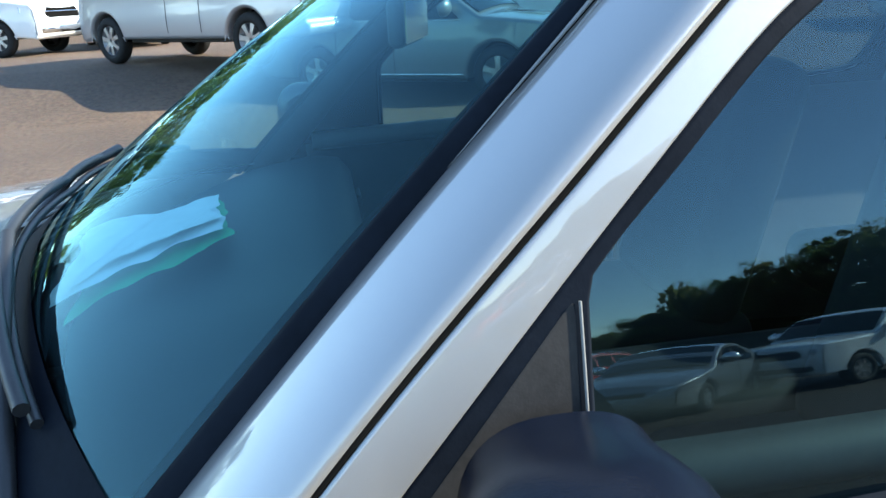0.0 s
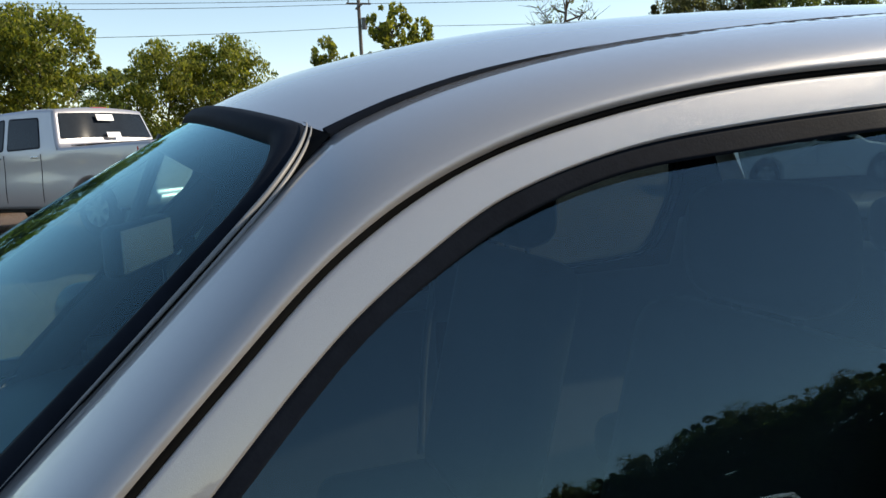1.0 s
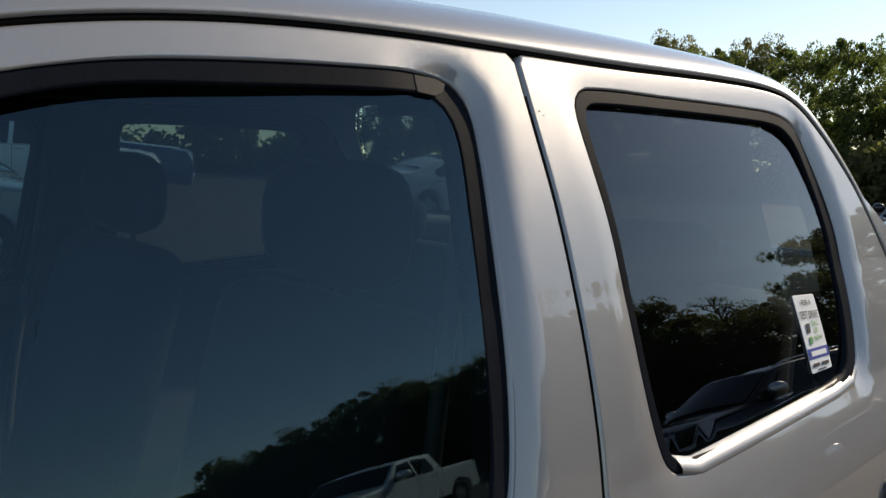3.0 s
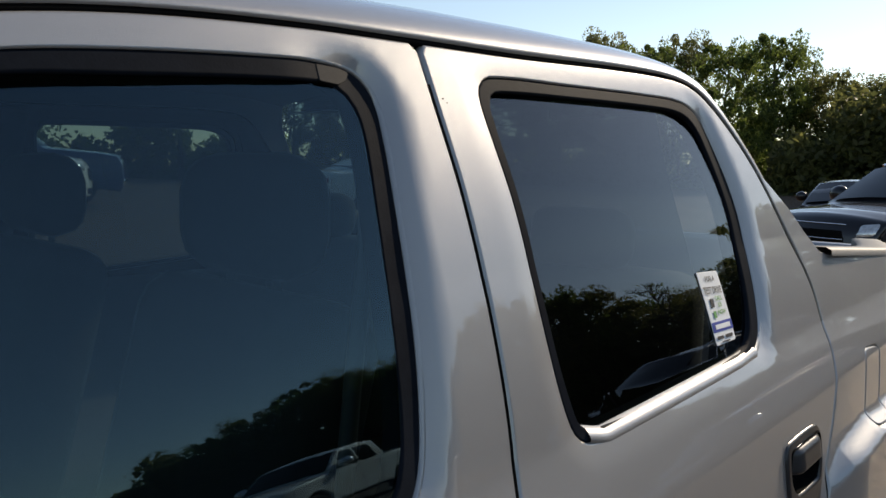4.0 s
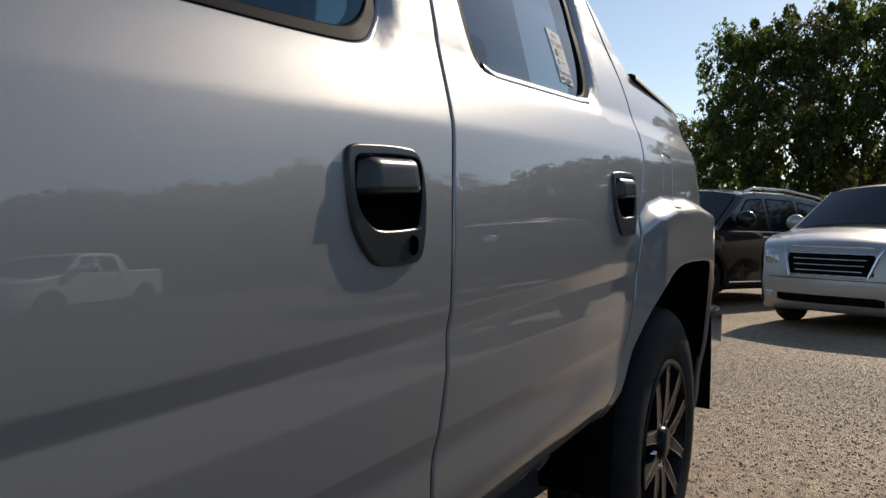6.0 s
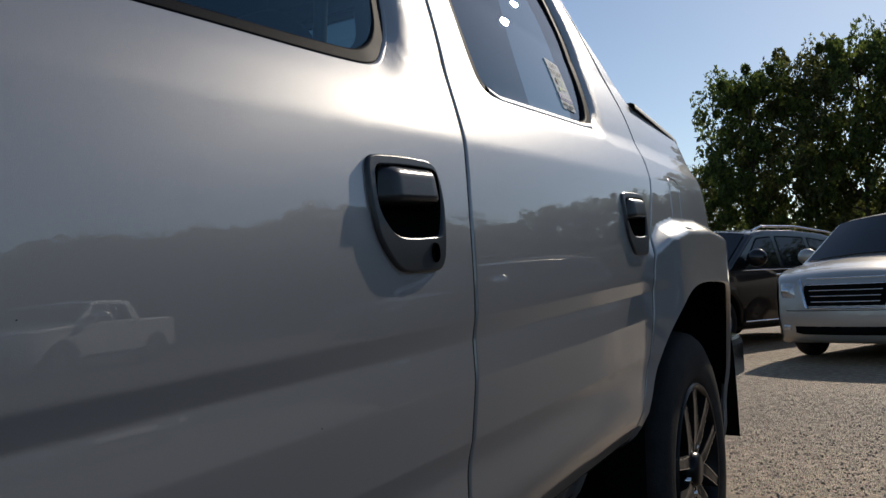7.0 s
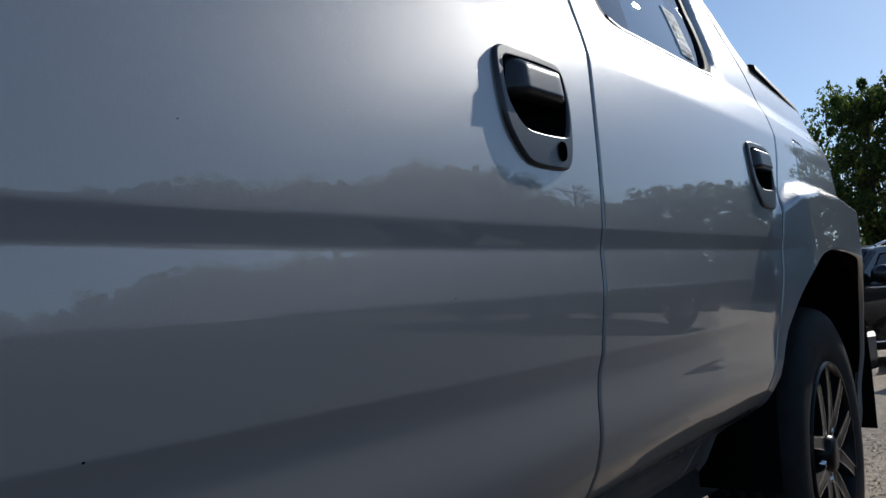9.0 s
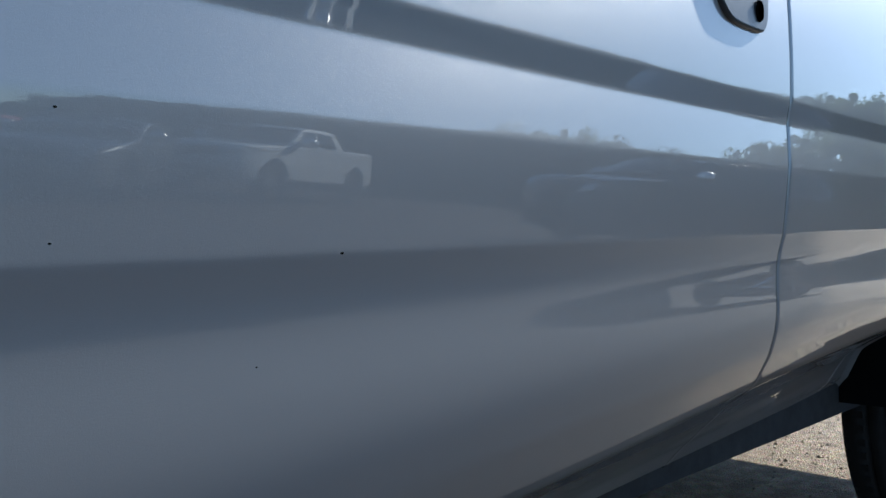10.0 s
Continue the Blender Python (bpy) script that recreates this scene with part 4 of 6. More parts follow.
hood = []
for s in np.linspace(-1, 1, 31):
    row = []
    for k in range(28):
        u = k / 27
        x = -0.88 + u * (1.03 + 0.22 * abs(s) ** 2.2)
        ze = np.interp(x, [-0.9, -0.8, -0.2, 0.4, 0.6], [0.94, 1.02, 1.085, 1.135, 1.15])
        zc = np.interp(x, [-0.9, -0.8, -0.2, 0.4, 0.6], [1.0, 1.08, 1.15, 1.185, 1.2])
        hw = MID - float(side_y(x, 1.0)) - 0.03
        row.append((x, MID + s * hw, ze + (zc - ze) * (1 - abs(s) ** 2.4)))
    hood.append(row)
grid_sheet("hood", hood, SILVER, truck, "silver hood")
cowl = [[(0.12 + 0.25 * abs(s) ** 2.2 + 0.14 * u, MID + s * 0.78, 1.168 - 0.05 * abs(s) ** 2 + 0.004 * u) for u in np.linspace(0, 1, 6)] for s in np.linspace(-1, 1, 31)]
grid_sheet("cowl", cowl, TRIM, truck, "black plastic cowl")
# cowl grille slats, and two wipers: jointed arm, holder and rubber blade
for k in range(7):
    tube("cowl_slat", [(0.135 + 0.25 * abs(s) ** 2.2 + 0.018 * k, MID + s * 0.78, 1.174 - 0.05 * s * s) for s in np.linspace(-0.92, 0.92, 25)], 0.0035, TRIM, truck)
for s0, s1, v0, v1 in ((-0.80, -0.02, 0.075, 0.105), (0.02, 0.72, 0.085, 0.075)):
    line = [screen_point(s0 + (s1 - s0) * t, v0 + (v1 - v0) * t, 0.020 + 0.012 * math.sin(math.pi * t)) for t in np.linspace(0, 1, 18)]
    wp = tube("wiper", [(p[0] - 0.004, p[1], p[2] + 0.006) for p in line], 0.008, RUBBER, truck, "black wiper with a jointed arm")
    tube("wiper_blade", [(p[0] + 0.006, p[1], p[2] - 0.010) for p in line], 0.006, RUBBER, wp, "black rubber blade")
    mid_ = line[9]
    hub_ = screen_point(s0 - 0.08, 0.0, 0.012)
    tube("wiper_arm", [hub_, tuple(0.5 * (a + b) + c for a, b, c in zip(hub_, mid_, (0, 0, 0.030))), (mid_[0], mid_[1], mid_[2] + 0.014)], 0.009, RUBBER, wp, "black wiper arm")
    bm = bmesh.new()
    rod(bm, (hub_[0], hub_[1], hub_[2] - 0.03), (hub_[0], hub_[1], hub_[2] + 0.016), 0.022, 0.018, 16)
    part("wiper_pivot", bm, TRIM, wp)

# nose, tail, bed
nose = [[(-0.90 - 0.07 * (1 - s * s) + 0.02 * math.cos(v * 3), MID + s * (MID - 0.12), 0.40 + 0.58 * v) for v in np.linspace(0, 1, 10)] for s in np.linspace(-1, 1, 21)]
grid_sheet("front_bumper", nose, SILVER, truck, "silver front bumper and grille surround")
bm = bmesh.new()
box(bm, -0.985, -0.93, MID - 0.5, MID + 0.5, 0.72, 0.92, 0.02)
part("grille", bm, TRIM, truck, "black front grille")
bm = bmesh.new()
box(bm, 3.99, 4.05, 0.30, SPAN - 0.30, 0.72, 1.30, 0.02)
part("tailgate", bm, SILVER, truck, "silver tailgate")
bm = bmesh.new()
box(bm, 3.88, 4.18, 0.10, SPAN - 0.10, 0.50, 0.70, 0.04)
part("rear_bumper", bm, CHROME, truck, "bright rear bumper")
for far in (False, True):
    cap = lay([(x, float(side_y(x, 1.345)) + 0.018, np.interp(x, [2.72, 3.35, 4.02], [1.386, 1.346, 1.318])) for x in np.linspace(2.73, 4.0, 24)], far)
    rows = []
    for p in cap:
        sg = -1 if far else 1
        rows.append([(p[0], p[1] + sg * dy, p[2] + dz) for dy, dz in ((-0.018, -0.012), (-0.016, 0.000), (-0.005, 0.005), (0.06, 0.004), (0.075, 0.0), (0.075, -0.03))])
    grid_sheet("bed_rail_cap", rows, GREY_TRIM, truck, "dull black bed rail cap", flip=not far)
    bm = bmesh.new()
    x0 = 3.90
    box(bm, x0, 4.03, (SPAN - 0.26) if far else 0.205, (SPAN - 0.205) if far else 0.26, 0.82, 1.18, 0.02)
    part("tail_light", bm, RED_LENS, truck, "red tail light")
bm = bmesh.new()
box(bm, 2.66, 3.99, 0.28, SPAN - 0.28, 0.70, 0.74)
part("bed_floor", bm, DARK, truck, "dark plastic bed floor")
for far in (False, True):
    bm = bmesh.new()
    box(bm, 2.66, 3.99, (SPAN - 0.30) if far else 0.26, (SPAN - 0.26) if far else 0.30, 0.70, 1.32)
    part("bed_wall", bm, DARK, truck, "dark plastic bed side wall")
# cab back with its window
back = [[(2.60 - 0.15 * smooth01((z - 1.3) / 0.45), MID + s * (0.62), z) for z in np.linspace(0.7, 1.22, 8)] for s in np.linspace(-1, 1, 9)]
grid_sheet("cab_back", back, SILVER, truck, "silver back wall of the cab")
bp_ = [[(2.60 - 0.16 * smooth01((z - 1.2) / 0.5), MID + s * (0.66 - 0.10 * (z - 1.2)), z) for z in np.linspace(1.22, 1.72, 8)] for s in np.linspace(-1, 1, 9)]
grid_sheet("back_glass", bp_, PRIV_GLASS, truck, "dark back window glass")
header = []
for s in np.linspace(-1, 1, 21):
    y = MID + s * 0.55
    zt = 1.722 + 0.05 * (1 - abs(s) ** 2.2)
    header.append([(2.40, y, 1.69), (2.455, y, 1.69), (2.455, y, zt), (2.40, y, zt)])
grid_sheet("rear_header", header, DASH, truck, "dark header over the back window")
bm = bmesh.new()
box(bm, -0.80, 3.85, 0.40, SPAN - 0.40, 0.33, 0.56, 0.03)
part("underbody", bm, UNDER, truck, "black underbody")
bm = bmesh.new()
box(bm, 0.40, 2.62, 0.19, SPAN - 0.19, 0.36, 0.44)
part("cab_floor", bm, CARPET, truck, "dark carpet floor")
for cx in (0.0, 2.98):
    for far in (False, True):
        v, f = lathe([(0.545, 0.02), (0.555, 0.10), (0.555, 0.34), (0.30, 0.36)], 40, cx, 0.0, HUB, close=False, turn=math.pi)
        v = lay(v, far)
        if cx:
            v = [(cx + (x - cx) * squared(math.atan2(z - HUB, x - cx)), y, HUB + (z - HUB) * squared(math.atan2(z - HUB, x - cx))) for x, y, z in v]
        mesh_ob("wheel_liner", v, f, DARK, truck, "black wheel arch liner")
# mud flap behind the rear wheel
for far in (False, True):
    bm = bmesh.new()
    box(bm, 3.425, 3.445, (SPAN - 0.36) if far else 0.165, (SPAN - 0.165) if far else 0.36, 0.24, 0.62, 0.006)
    part("mud_flap", bm, RUBBER, truck, "black mud flap")


# wheels with tread grooves and twin spokes
def truck_wheel(cx, far):
    w = empty("wheel")
    w.parent = truck
    seg = 72
    prof = [(0.232, 0.012), (0.262, 0.004), (0.300, -0.004), (0.345, 0.002), (0.368, 0.014), (0.380, 0.030), (0.385, 0.050), (0.3855, 0.085), (0.376, 0.088), (0.376, 0.094), (0.386, 0.097), (0.387, 0.128), (0.377, 0.131),
            (0.377, 0.137), (0.387, 0.140), (0.386, 0.172), (0.376, 0.175), (0.376, 0.181), (0.3855, 0.184), (0.385, 0.215), (0.372, 0.245), (0.33, 0.26), (0.25, 0.25), (0.232, 0.24)]
    v, f = lathe([(r, y * 0.88) for r, y in prof], seg, 0, 0, 0)
    flip = -1 if far else 1
    y0 = SPAN - 0.028 if far else 0.028

    def put(vs):
        return [(cx + a, y0 + flip * b, HUB + c) for a, b, c in vs]

    t = mesh_ob("tyre", put(v), f, TYRE, w, "black all-terrain tyre")
    # cross-cut shoulder blocks
    bv, bf = [], []
    for k in range(72):
        a0, a1 = 2 * math.pi * (k + 0.12) / 72, 2 * math.pi * (k + 0.62) / 72
        for yy0, yy1, sh in ((0.023, 0.072, 0.0), (0.165, 0.209, 0.4)):
            s = len(bv)
            for r in (0.378, 0.3895):
                for a, y in ((a0 + sh * 0.03, yy0), (a1 + sh * 0.03, yy0), (a1 + 0.02, yy1), (a0 + 0.02, yy1)):
                    rr = r - (0.012 if y in (0.023, 0.209) else 0)
                    bv.append((rr * math.cos(a), y, rr * math.sin(a)))
            bf += [(s, s + 1, s + 2, s + 3), (s + 4, s + 5, s + 6, s + 7), (s, s + 1, s + 5, s + 4), (s + 1, s + 2, s + 6, s + 5), (s + 2, s + 3, s + 7, s + 6), (s + 3, s, s + 4, s + 7)]
    tagged(mesh_ob("tread", put(bv), bf, TYRE, w, smooth=False), kind="stuff")
    v, f = lathe([(0.240, 0.008), (0.236, 0.000), (0.228, 0.004), (0.222, 0.020), (0.215, 0.05), (0.208, 0.20), (0.05, 0.21)], 72, 0, 0, 0, close=False)
    rim = mesh_ob("rim", put(v), f, RIM_BLACK, w, "gloss black rim barrel")
    v, f = lathe([(0.240, 0.006), (0.237, 0.0), (0.231, 0.002)], 72, 0, 0, 0, close=False)
    mesh_ob("rim_lip", put(v), f, RIM_BLACK, rim, "gloss black rim lip")
    for k in range(5):
        for dv in (-1, 1):
            a = 2 * math.pi * k / 5 + math.pi / 2 + 0.32
            sp, tp = [], []
            for r, half, y in ((0.045, 0.020, 0.018), (0.10, 0.018, 0.010), (0.16, 0.015, 0.006), (0.215, 0.014, 0.004), (0.232, 0.016, 0.008)):
                off = dv * (0.024 + 0.16 * r)
                for q, dep in ((-half, 0), (half, 0), (half + 0.004, 0.035), (-half - 0.004, 0.035)):
                    lx, lz = r, off + q
                    sp.append((lx * math.cos(a) - lz * math.sin(a), y + dep, lx * math.sin(a) + lz * math.cos(a)))
                for q in (-half * 0.98, -half * 0.82, half * 0.82, half * 0.98):
                    lx, lz = r, off + q
                    tp.append((lx * math.cos(a) - lz * math.sin(a), y - 0.0025, lx * math.sin(a) + lz * math.cos(a)))
            sf = [(i * 4 + c, i * 4 + (c + 1) % 4, i * 4 + 4 + (c + 1) % 4, i * 4 + 4 + c) for i in range(4) for c in range(4)]
            sk = mesh_ob("spoke", put(sp), sf, RIM_BLACK, w, smooth=False)
            mesh_ob("spoke_face", put(tp), [(i * 4 + c, i * 4 + c + 1, i * 4 + c + 5, i * 4 + c + 4) for i in range(4) for c in (0, 2)], RIM_BRIGHT, sk, "bright machined spoke face", smooth=False)
    v, f = lathe([(0.0, 0.002), (0.040, 0.003), (0.046, 0.010), (0.050, 0.04)], 32, 0, 0, 0, close=False)
    mesh_ob("centre_cap", put(v), f, RIM_BLACK, w)
    for k in range(5):
        a = 2 * math.pi * k / 5 + 0.9
        v, f = lathe([(0.0, 0.014), (0.009, 0.014), (0.011, 0.03)], 10, 0.066 * math.cos(a), 0, 0.066 * math.sin(a), close=False)
        mesh_ob("lug_nut", put(v), f, CHROME, w)
    return w


for cx in (0.0, 2.98):
    for far in (False, True):
        truck_wheel(cx, far)

# outside mirrors: base x, y, z and half sizes
MIR = (0.827, 0.05, 1.201, 0.086, 0.098)
for far in (False, True):
    mr = []
    for u in np.concatenate([np.linspace(0, 0.8, 15), 0.8 + 0.2 * np.sin(np.linspace(0.1, math.pi / 2, 14))]):
        ring = []
        grow = 0.82 + 0.18 * smooth01(u / 0.42)
        end = max(0.0, 1 - max(0.0, (u - 0.30) / 0.70) ** 2.3) ** 0.5
        for k in range(48):
            a = 2 * math.pi * k / 48
            ca, sa = math.cos(a), math.sin(a)
            sq = (abs(ca) ** 2.7 + abs(sa) ** 2.7) ** (-1 / 2.7)
            rx, rz = MIR[3] * grow * end, MIR[4] * grow * end
            ring.append((min(0.892, MIR[0] - 0.025 * u + rx * ca * sq), MIR[1] - 0.245 * u, MIR[2] + 0.01 * u + rz * sa * sq))
        ring.append(ring[0])
        mr.append(ring)
    fwd = 0.166 if far else 0.0
    house = grid_sheet("door_mirror", lay(np.array(mr) - (fwd, 0, 0), far), MIRROR_CAP, truck, "dark navy mirror housing", flip=far)
    bm = bmesh.new()
    box(bm, 0.890 - fwd, 0.895 - fwd, (SPAN - 0.03) if far else -0.115, (SPAN + 0.145) if far else 0.0, 1.13 if far else 1.155, 1.29 if far else 1.262, 0.002)
    part("mirror_glass", bm, CHROME, house, "mirror glass")

# cabin
for y, nm in ((0.53, "driver"), (1.37, "passenger")):
    seat = empty("front_seat")
    seat.parent = truck
    bm = bmesh.new()
    box(bm, 1.17, 1.64, y - 0.25, y + 0.25, 0.66, 0.80, 0.06)
    part("seat_cushion", bm, FAB, seat, smooth=True)
    bm = bmesh.new()
    box(bm, -0.075, 0.075, y - 0.24, y + 0.24, 0.0, 0.62, 0.06)
    bmesh.ops.rotate(bm, verts=bm.verts, cent=(0, y, 0), matrix=Matrix.Rotation(radians(14), 3, "Y"))
    bmesh.ops.translate(bm, verts=bm.verts, vec=(1.52, 0, 0.76))
    part("seat_back", bm, FAB, seat, smooth=True)
    bm = bmesh.new()
    box(bm, 1.60, 1.73, y - 0.135, y + 0.135, 1.375, 1.552, 0.06)
    part("headrest", bm, FAB, seat, "dark cloth headrest", smooth=True)
    for dy in (-0.06, 0.06):
        bm = bmesh.new()
        rod(bm, (1.665, y + dy, 1.30), (1.665, y + dy, 1.42), 0.007)
        part("headrest_post", bm, DASH, seat)
bm = bmesh.new()
box(bm, 2.0, 2.48, 0.24, SPAN - 0.24, 0.66, 0.82, 0.06)
part("rear_cushion", bm, FAB, truck, "dark cloth rear bench", smooth=True)
bm = bmesh.new()
box(bm, 2.40, 2.54, 0.24, SPAN - 0.24, 0.78, 1.34, 0.05)
part("rear_backrest", bm, FAB, truck, "dark cloth rear backrest", smooth=True)
for y in (0.5, 0.95, 1.4):
    bm = bmesh.new()
    box(bm, 2.40, 2.50, y - 0.12, y + 0.12, 1.33, 1.46, 0.045)
    part("rear_headrest", bm, FAB, truck, smooth=True)
dash = []
for s in np.linspace(-1, 1, 31):
    y = MID + s * 0.76
    hood_ = 0.035 * math.exp(-((y - 0.53) / 0.2) ** 2)
    xb = 0.30 + 0.22 * abs(s) ** 2.2
    dash.append([(xb, y, 1.115), (xb + 0.10, y, 1.13 + hood_ * 0.3), (0.66, y, 1.135 + hood_), (0.725, y, 1.125 + hood_), (0.755, y, 1.085 + hood_ * 0.5), (0.75, y, 0.98), (0.70, y, 0.72), (0.6, y, 0.5)])
grid_sheet("dashboard", dash, DASH, truck, "dark grey dashboard")
for s, y in enumerate((0.33, 0.74, 1.16, 1.57)):
    bm = bmesh.new()
    box(bm, 0.748, 0.772, y - 0.05, y + 0.05, 0.99, 1.06, 0.008)
    part("air_vent", bm, DASH_LIGHT, truck, "grey dashboard vent")
wheel_ring = [(0.80 + 0.075 * math.cos(a), 0.53 + 0.19 * math.sin(a), 1.03 + 0.17 * math.cos(a)) for a in np.linspace(0, 2 * math.pi, 40)]
sw = tube("steering_wheel", wheel_ring, 0.015, DASH, truck, "dark steering wheel")
bm = bmesh.new()
box(bm, 0.76, 0.82, 0.45, 0.61, 0.96, 1.09, 0.03)
part("airbag_hub", bm, DASH, sw, smooth=True)
for dy, dz in ((0.17, 0.0), (-0.17, 0.0), (0, -0.15)):
    bm = bmesh.new()
    rod(bm, (0.79, 0.53, 1.025), (0.80 + 0.44 * dz, 0.53 + dy, 1.03 + dz), 0.016)
    part("wheel_spoke", bm, DASH, sw)
bm = bmesh.new()
rod(bm, (0.60, 0.53, 0.95), (0.79, 0.53, 1.03), 0.04)
part("steering_column", bm, DASH, truck)
bm = bmesh.new()
box(bm, 0.835, 0.862, 0.83, 1.07, 1.455, 1.530, 0.012)
turn_in = Matrix.Rotation(radians(-16), 3, "Z")
bmesh.ops.rotate(bm, verts=bm.verts, cent=(0.85, 0.95, 1.54), matrix=turn_in)
im = part("interior_mirror", bm, DASH, truck, "dark rear-view mirror", smooth=True)
bm = bmesh.new()
box(bm, 0.863, 0.866, 0.838, 1.062, 1.462, 1.523)
bmesh.ops.rotate(bm, verts=bm.verts, cent=(0.85, 0.95, 1.54), matrix=turn_in)
part("mirror_pane", bm, CHROME, im, "mirror glass")
bm = bmesh.new()
rod(bm, (0.84, 0.95, 1.52), (0.90, 0.95, 1.655), 0.010)
part("mirror_stem", bm, DASH, im)
bm = bmesh.new()
box(bm, 0.80, 2.35, MID - 0.14, MID + 0.14, 0.44, 0.80, 0.05)
part("centre_console", bm, DASH_LIGHT, truck, "grey centre console", smooth=True)
for far in (False, True):
    card = [[(x, float(side_y(x, z)) + 0.055 + (0.03 if z < 1.0 else 0), z) for z in (0.5, 0.9, 1.0, 1.10, 1.135, 1.15)] for x in np.linspace(0.64, 1.60, 14)]
    grid_sheet("door_card", lay(card, far), DASH, truck, "dark door trim", flip=far)
    card = [[(x, float(side_y(x, z)) + 0.055 + (0.03 if z < 1.0 else 0), z) for z in (0.5, 0.9, 1.05, 1.16, 1.19, 1.205)] for x in np.linspace(1.72, 2.44, 10)]
    grid_sheet("door_card", lay(card, far), DASH, truck, "dark door trim", flip=far)
    roll = lay([(x, float(side_y(x, 1.15)) + 0.085, 1.163 + 0.02 * (x - 0.7)) for x in np.linspace(0.66, 1.58, 14)], far)
    tube("door_top_roll", [tuple(p) for p in roll], 0.026, DASH_LIGHT, truck, "soft grey roll along the door top")
    pil = [[(x + 0.04 * (z - 1.2), float(side_y(x, z)) + 0.045 + 0.02 * (1 - ((x - 1.65) / 0.075) ** 2), z) for z in np.linspace(1.1, 1.66, 6)] for x in np.linspace(1.575, 1.725, 7)]
    grid_sheet("b_pillar_trim", lay(pil, far), DASH_LIGHT, truck, "grey pillar trim", flip=far)
    ins = []
    for k in range(20):
        u = k / 19
        a = np.array([np.interp(u, np.linspace(0, 1, len(screen_edge)), screen_edge[:, c]) for c in range(3)])
        q = SEAM[int(u * iW)]
        b = np.array([q[0] + 0.02, float(side_y(q[0], q[1])) + 0.04, q[1] - 0.02])
        m_ = (a + b) / 2 + np.array([0.02, 0.045, -0.02])
        ins.append([a + np.array([-0.010, 0.030, -0.006]), a + np.array([0.012, 0.036, -0.02]), m_, b])
    grid_sheet("a_pillar_trim", lay(ins, far), DASH, truck, "dark inner pillar trim", flip=far)
    wall = [[(x, float(side_y(x, z)) + 0.05, z) for z in np.linspace(0.80, 1.36, 8)] for x in np.linspace(2.40, 2.60, 6)]
    grid_sheet("rear_side_trim", lay(wall, far), DASH, truck, "dark cab side trim", flip=far)
    belt = lay([(1.60, 0.205, 1.60), (1.60, 0.20, 1.50), (1.57, 0.19, 1.30), (1.53, 0.17, 1.05), (1.50, 0.17, 0.75)], far)
    tube("seat_belt", [tuple(p) for p in spline(belt, 0.05)], 0.010, DASH, truck, "dark seat belt")
head = [[(x, MID + s * 0.62, float(np.interp(x, roof_edge[:, 0], roof_edge[:, 2])) - 0.02 + 0.045 * (1 - s * s)) for x in np.linspace(1.06, 2.42, 16)] for s in np.linspace(-1, 1, 17)]
grid_sheet("headliner", head, HEADLINER, truck, "pale cloth headliner", flip=True)
for y in (0.55, 1.35):
    bm = bmesh.new()
    box(bm, 1.08, 1.22, y - 0.2, y + 0.2, 1.645, 1.66, 0.006)
    part("sun_visor", bm, HEADLINER, truck)

# green and white papers on the dashboard
def sheet_of(name, corners, z, material, label, curl=0.01, crease=0.004, seed=1):
    """A loose sheet: curled at one side, creased, with a slightly ragged edge."""
    c = np.array(corners, float)
    rng = np.random.default_rng(seed)
    ph = rng.uniform(0, 6.3, 8)
    rows = []
    for u in np.linspace(0, 1, 30):
        row = []
        for v in np.linspace(0, 1, 26):
            uu = u + (0.018 * math.sin(9 * v + ph[0]) + 0.010 * math.sin(23 * v + ph[1])) * (1 if u > 0.5 else -1) * abs(2 * u - 1) ** 3
            vv = v + (0.020 * math.sin(8 * u + ph[2]) + 0.012 * math.sin(19 * u + ph[3])) * (1 if v > 0.5 else -1) * abs(2 * v - 1) ** 3
            p = (c[0] * (1 - uu) + c[1] * uu) * (1 - vv) + (c[3] * (1 - uu) + c[2] * uu) * vv
            fold = abs(math.sin(5 * u + 3 * v + ph[4])) + 0.7 * abs(math.sin(7 * v - 4 * u + ph[5])) + 0.4 * abs(math.sin(13 * u + 9 * v + ph[6]))
            row.append((p[0], p[1], z + curl * math.sin(3 * u) * v + 0.02 * (u - 0.3) ** 2 + crease * fold))
        rows.append(row)
    ob = grid_sheet(name, rows, material)
    tagged(ob, label, "paper")
    return ob


# test-drive notice on the rear window
sticker = panel("window_sticker", rounded([(2.186, 1.381), (2.256, 1.379), (2.264, 1.272), (2.196, 1.270)], 0.004, 0.02), side_y, PAPER, None, grid=0.03, off=0.0145, lip=0.001, round_=0.0005)
tagged(sticker, "white paper test drive notice on the rear window", "sticker")
panel("blue_band", np.array([(2.1935, 1.305), (2.2610, 1.305), (2.2625, 1.290), (2.1945, 1.290)]), side_y, BLUE_INK, sticker, grid=0.02, off=0.0138, lip=0.0005, round_=0.0002, label="blue printed band")


def lettering(text, x, z, size, material, parent, wide=1.0):
    cu = bpy.data.curves.new("lettering", "FONT")
    cu.body, cu.size, cu.align_x = text, size, "CENTER"
    cu.materials.append(material)
    cu.offset = 0.0002
    ob = new("lettering", cu)
    y = float(side_y(x, z)) + 0.0132
    sl = math.atan(float(side_y(x, z + 0.01) - side_y(x, z - 0.01)) / 0.02)
    ob.matrix_world = Matrix.Translation((x, y, z)) @ Matrix.Rotation(math.pi / 2 - sl, 4, "X") @ Matrix.Rotation(radians(-2), 4, "Z") @ Matrix.Diagonal((wide, 1, 1, 1))
    ob.parent = parent
    return ob


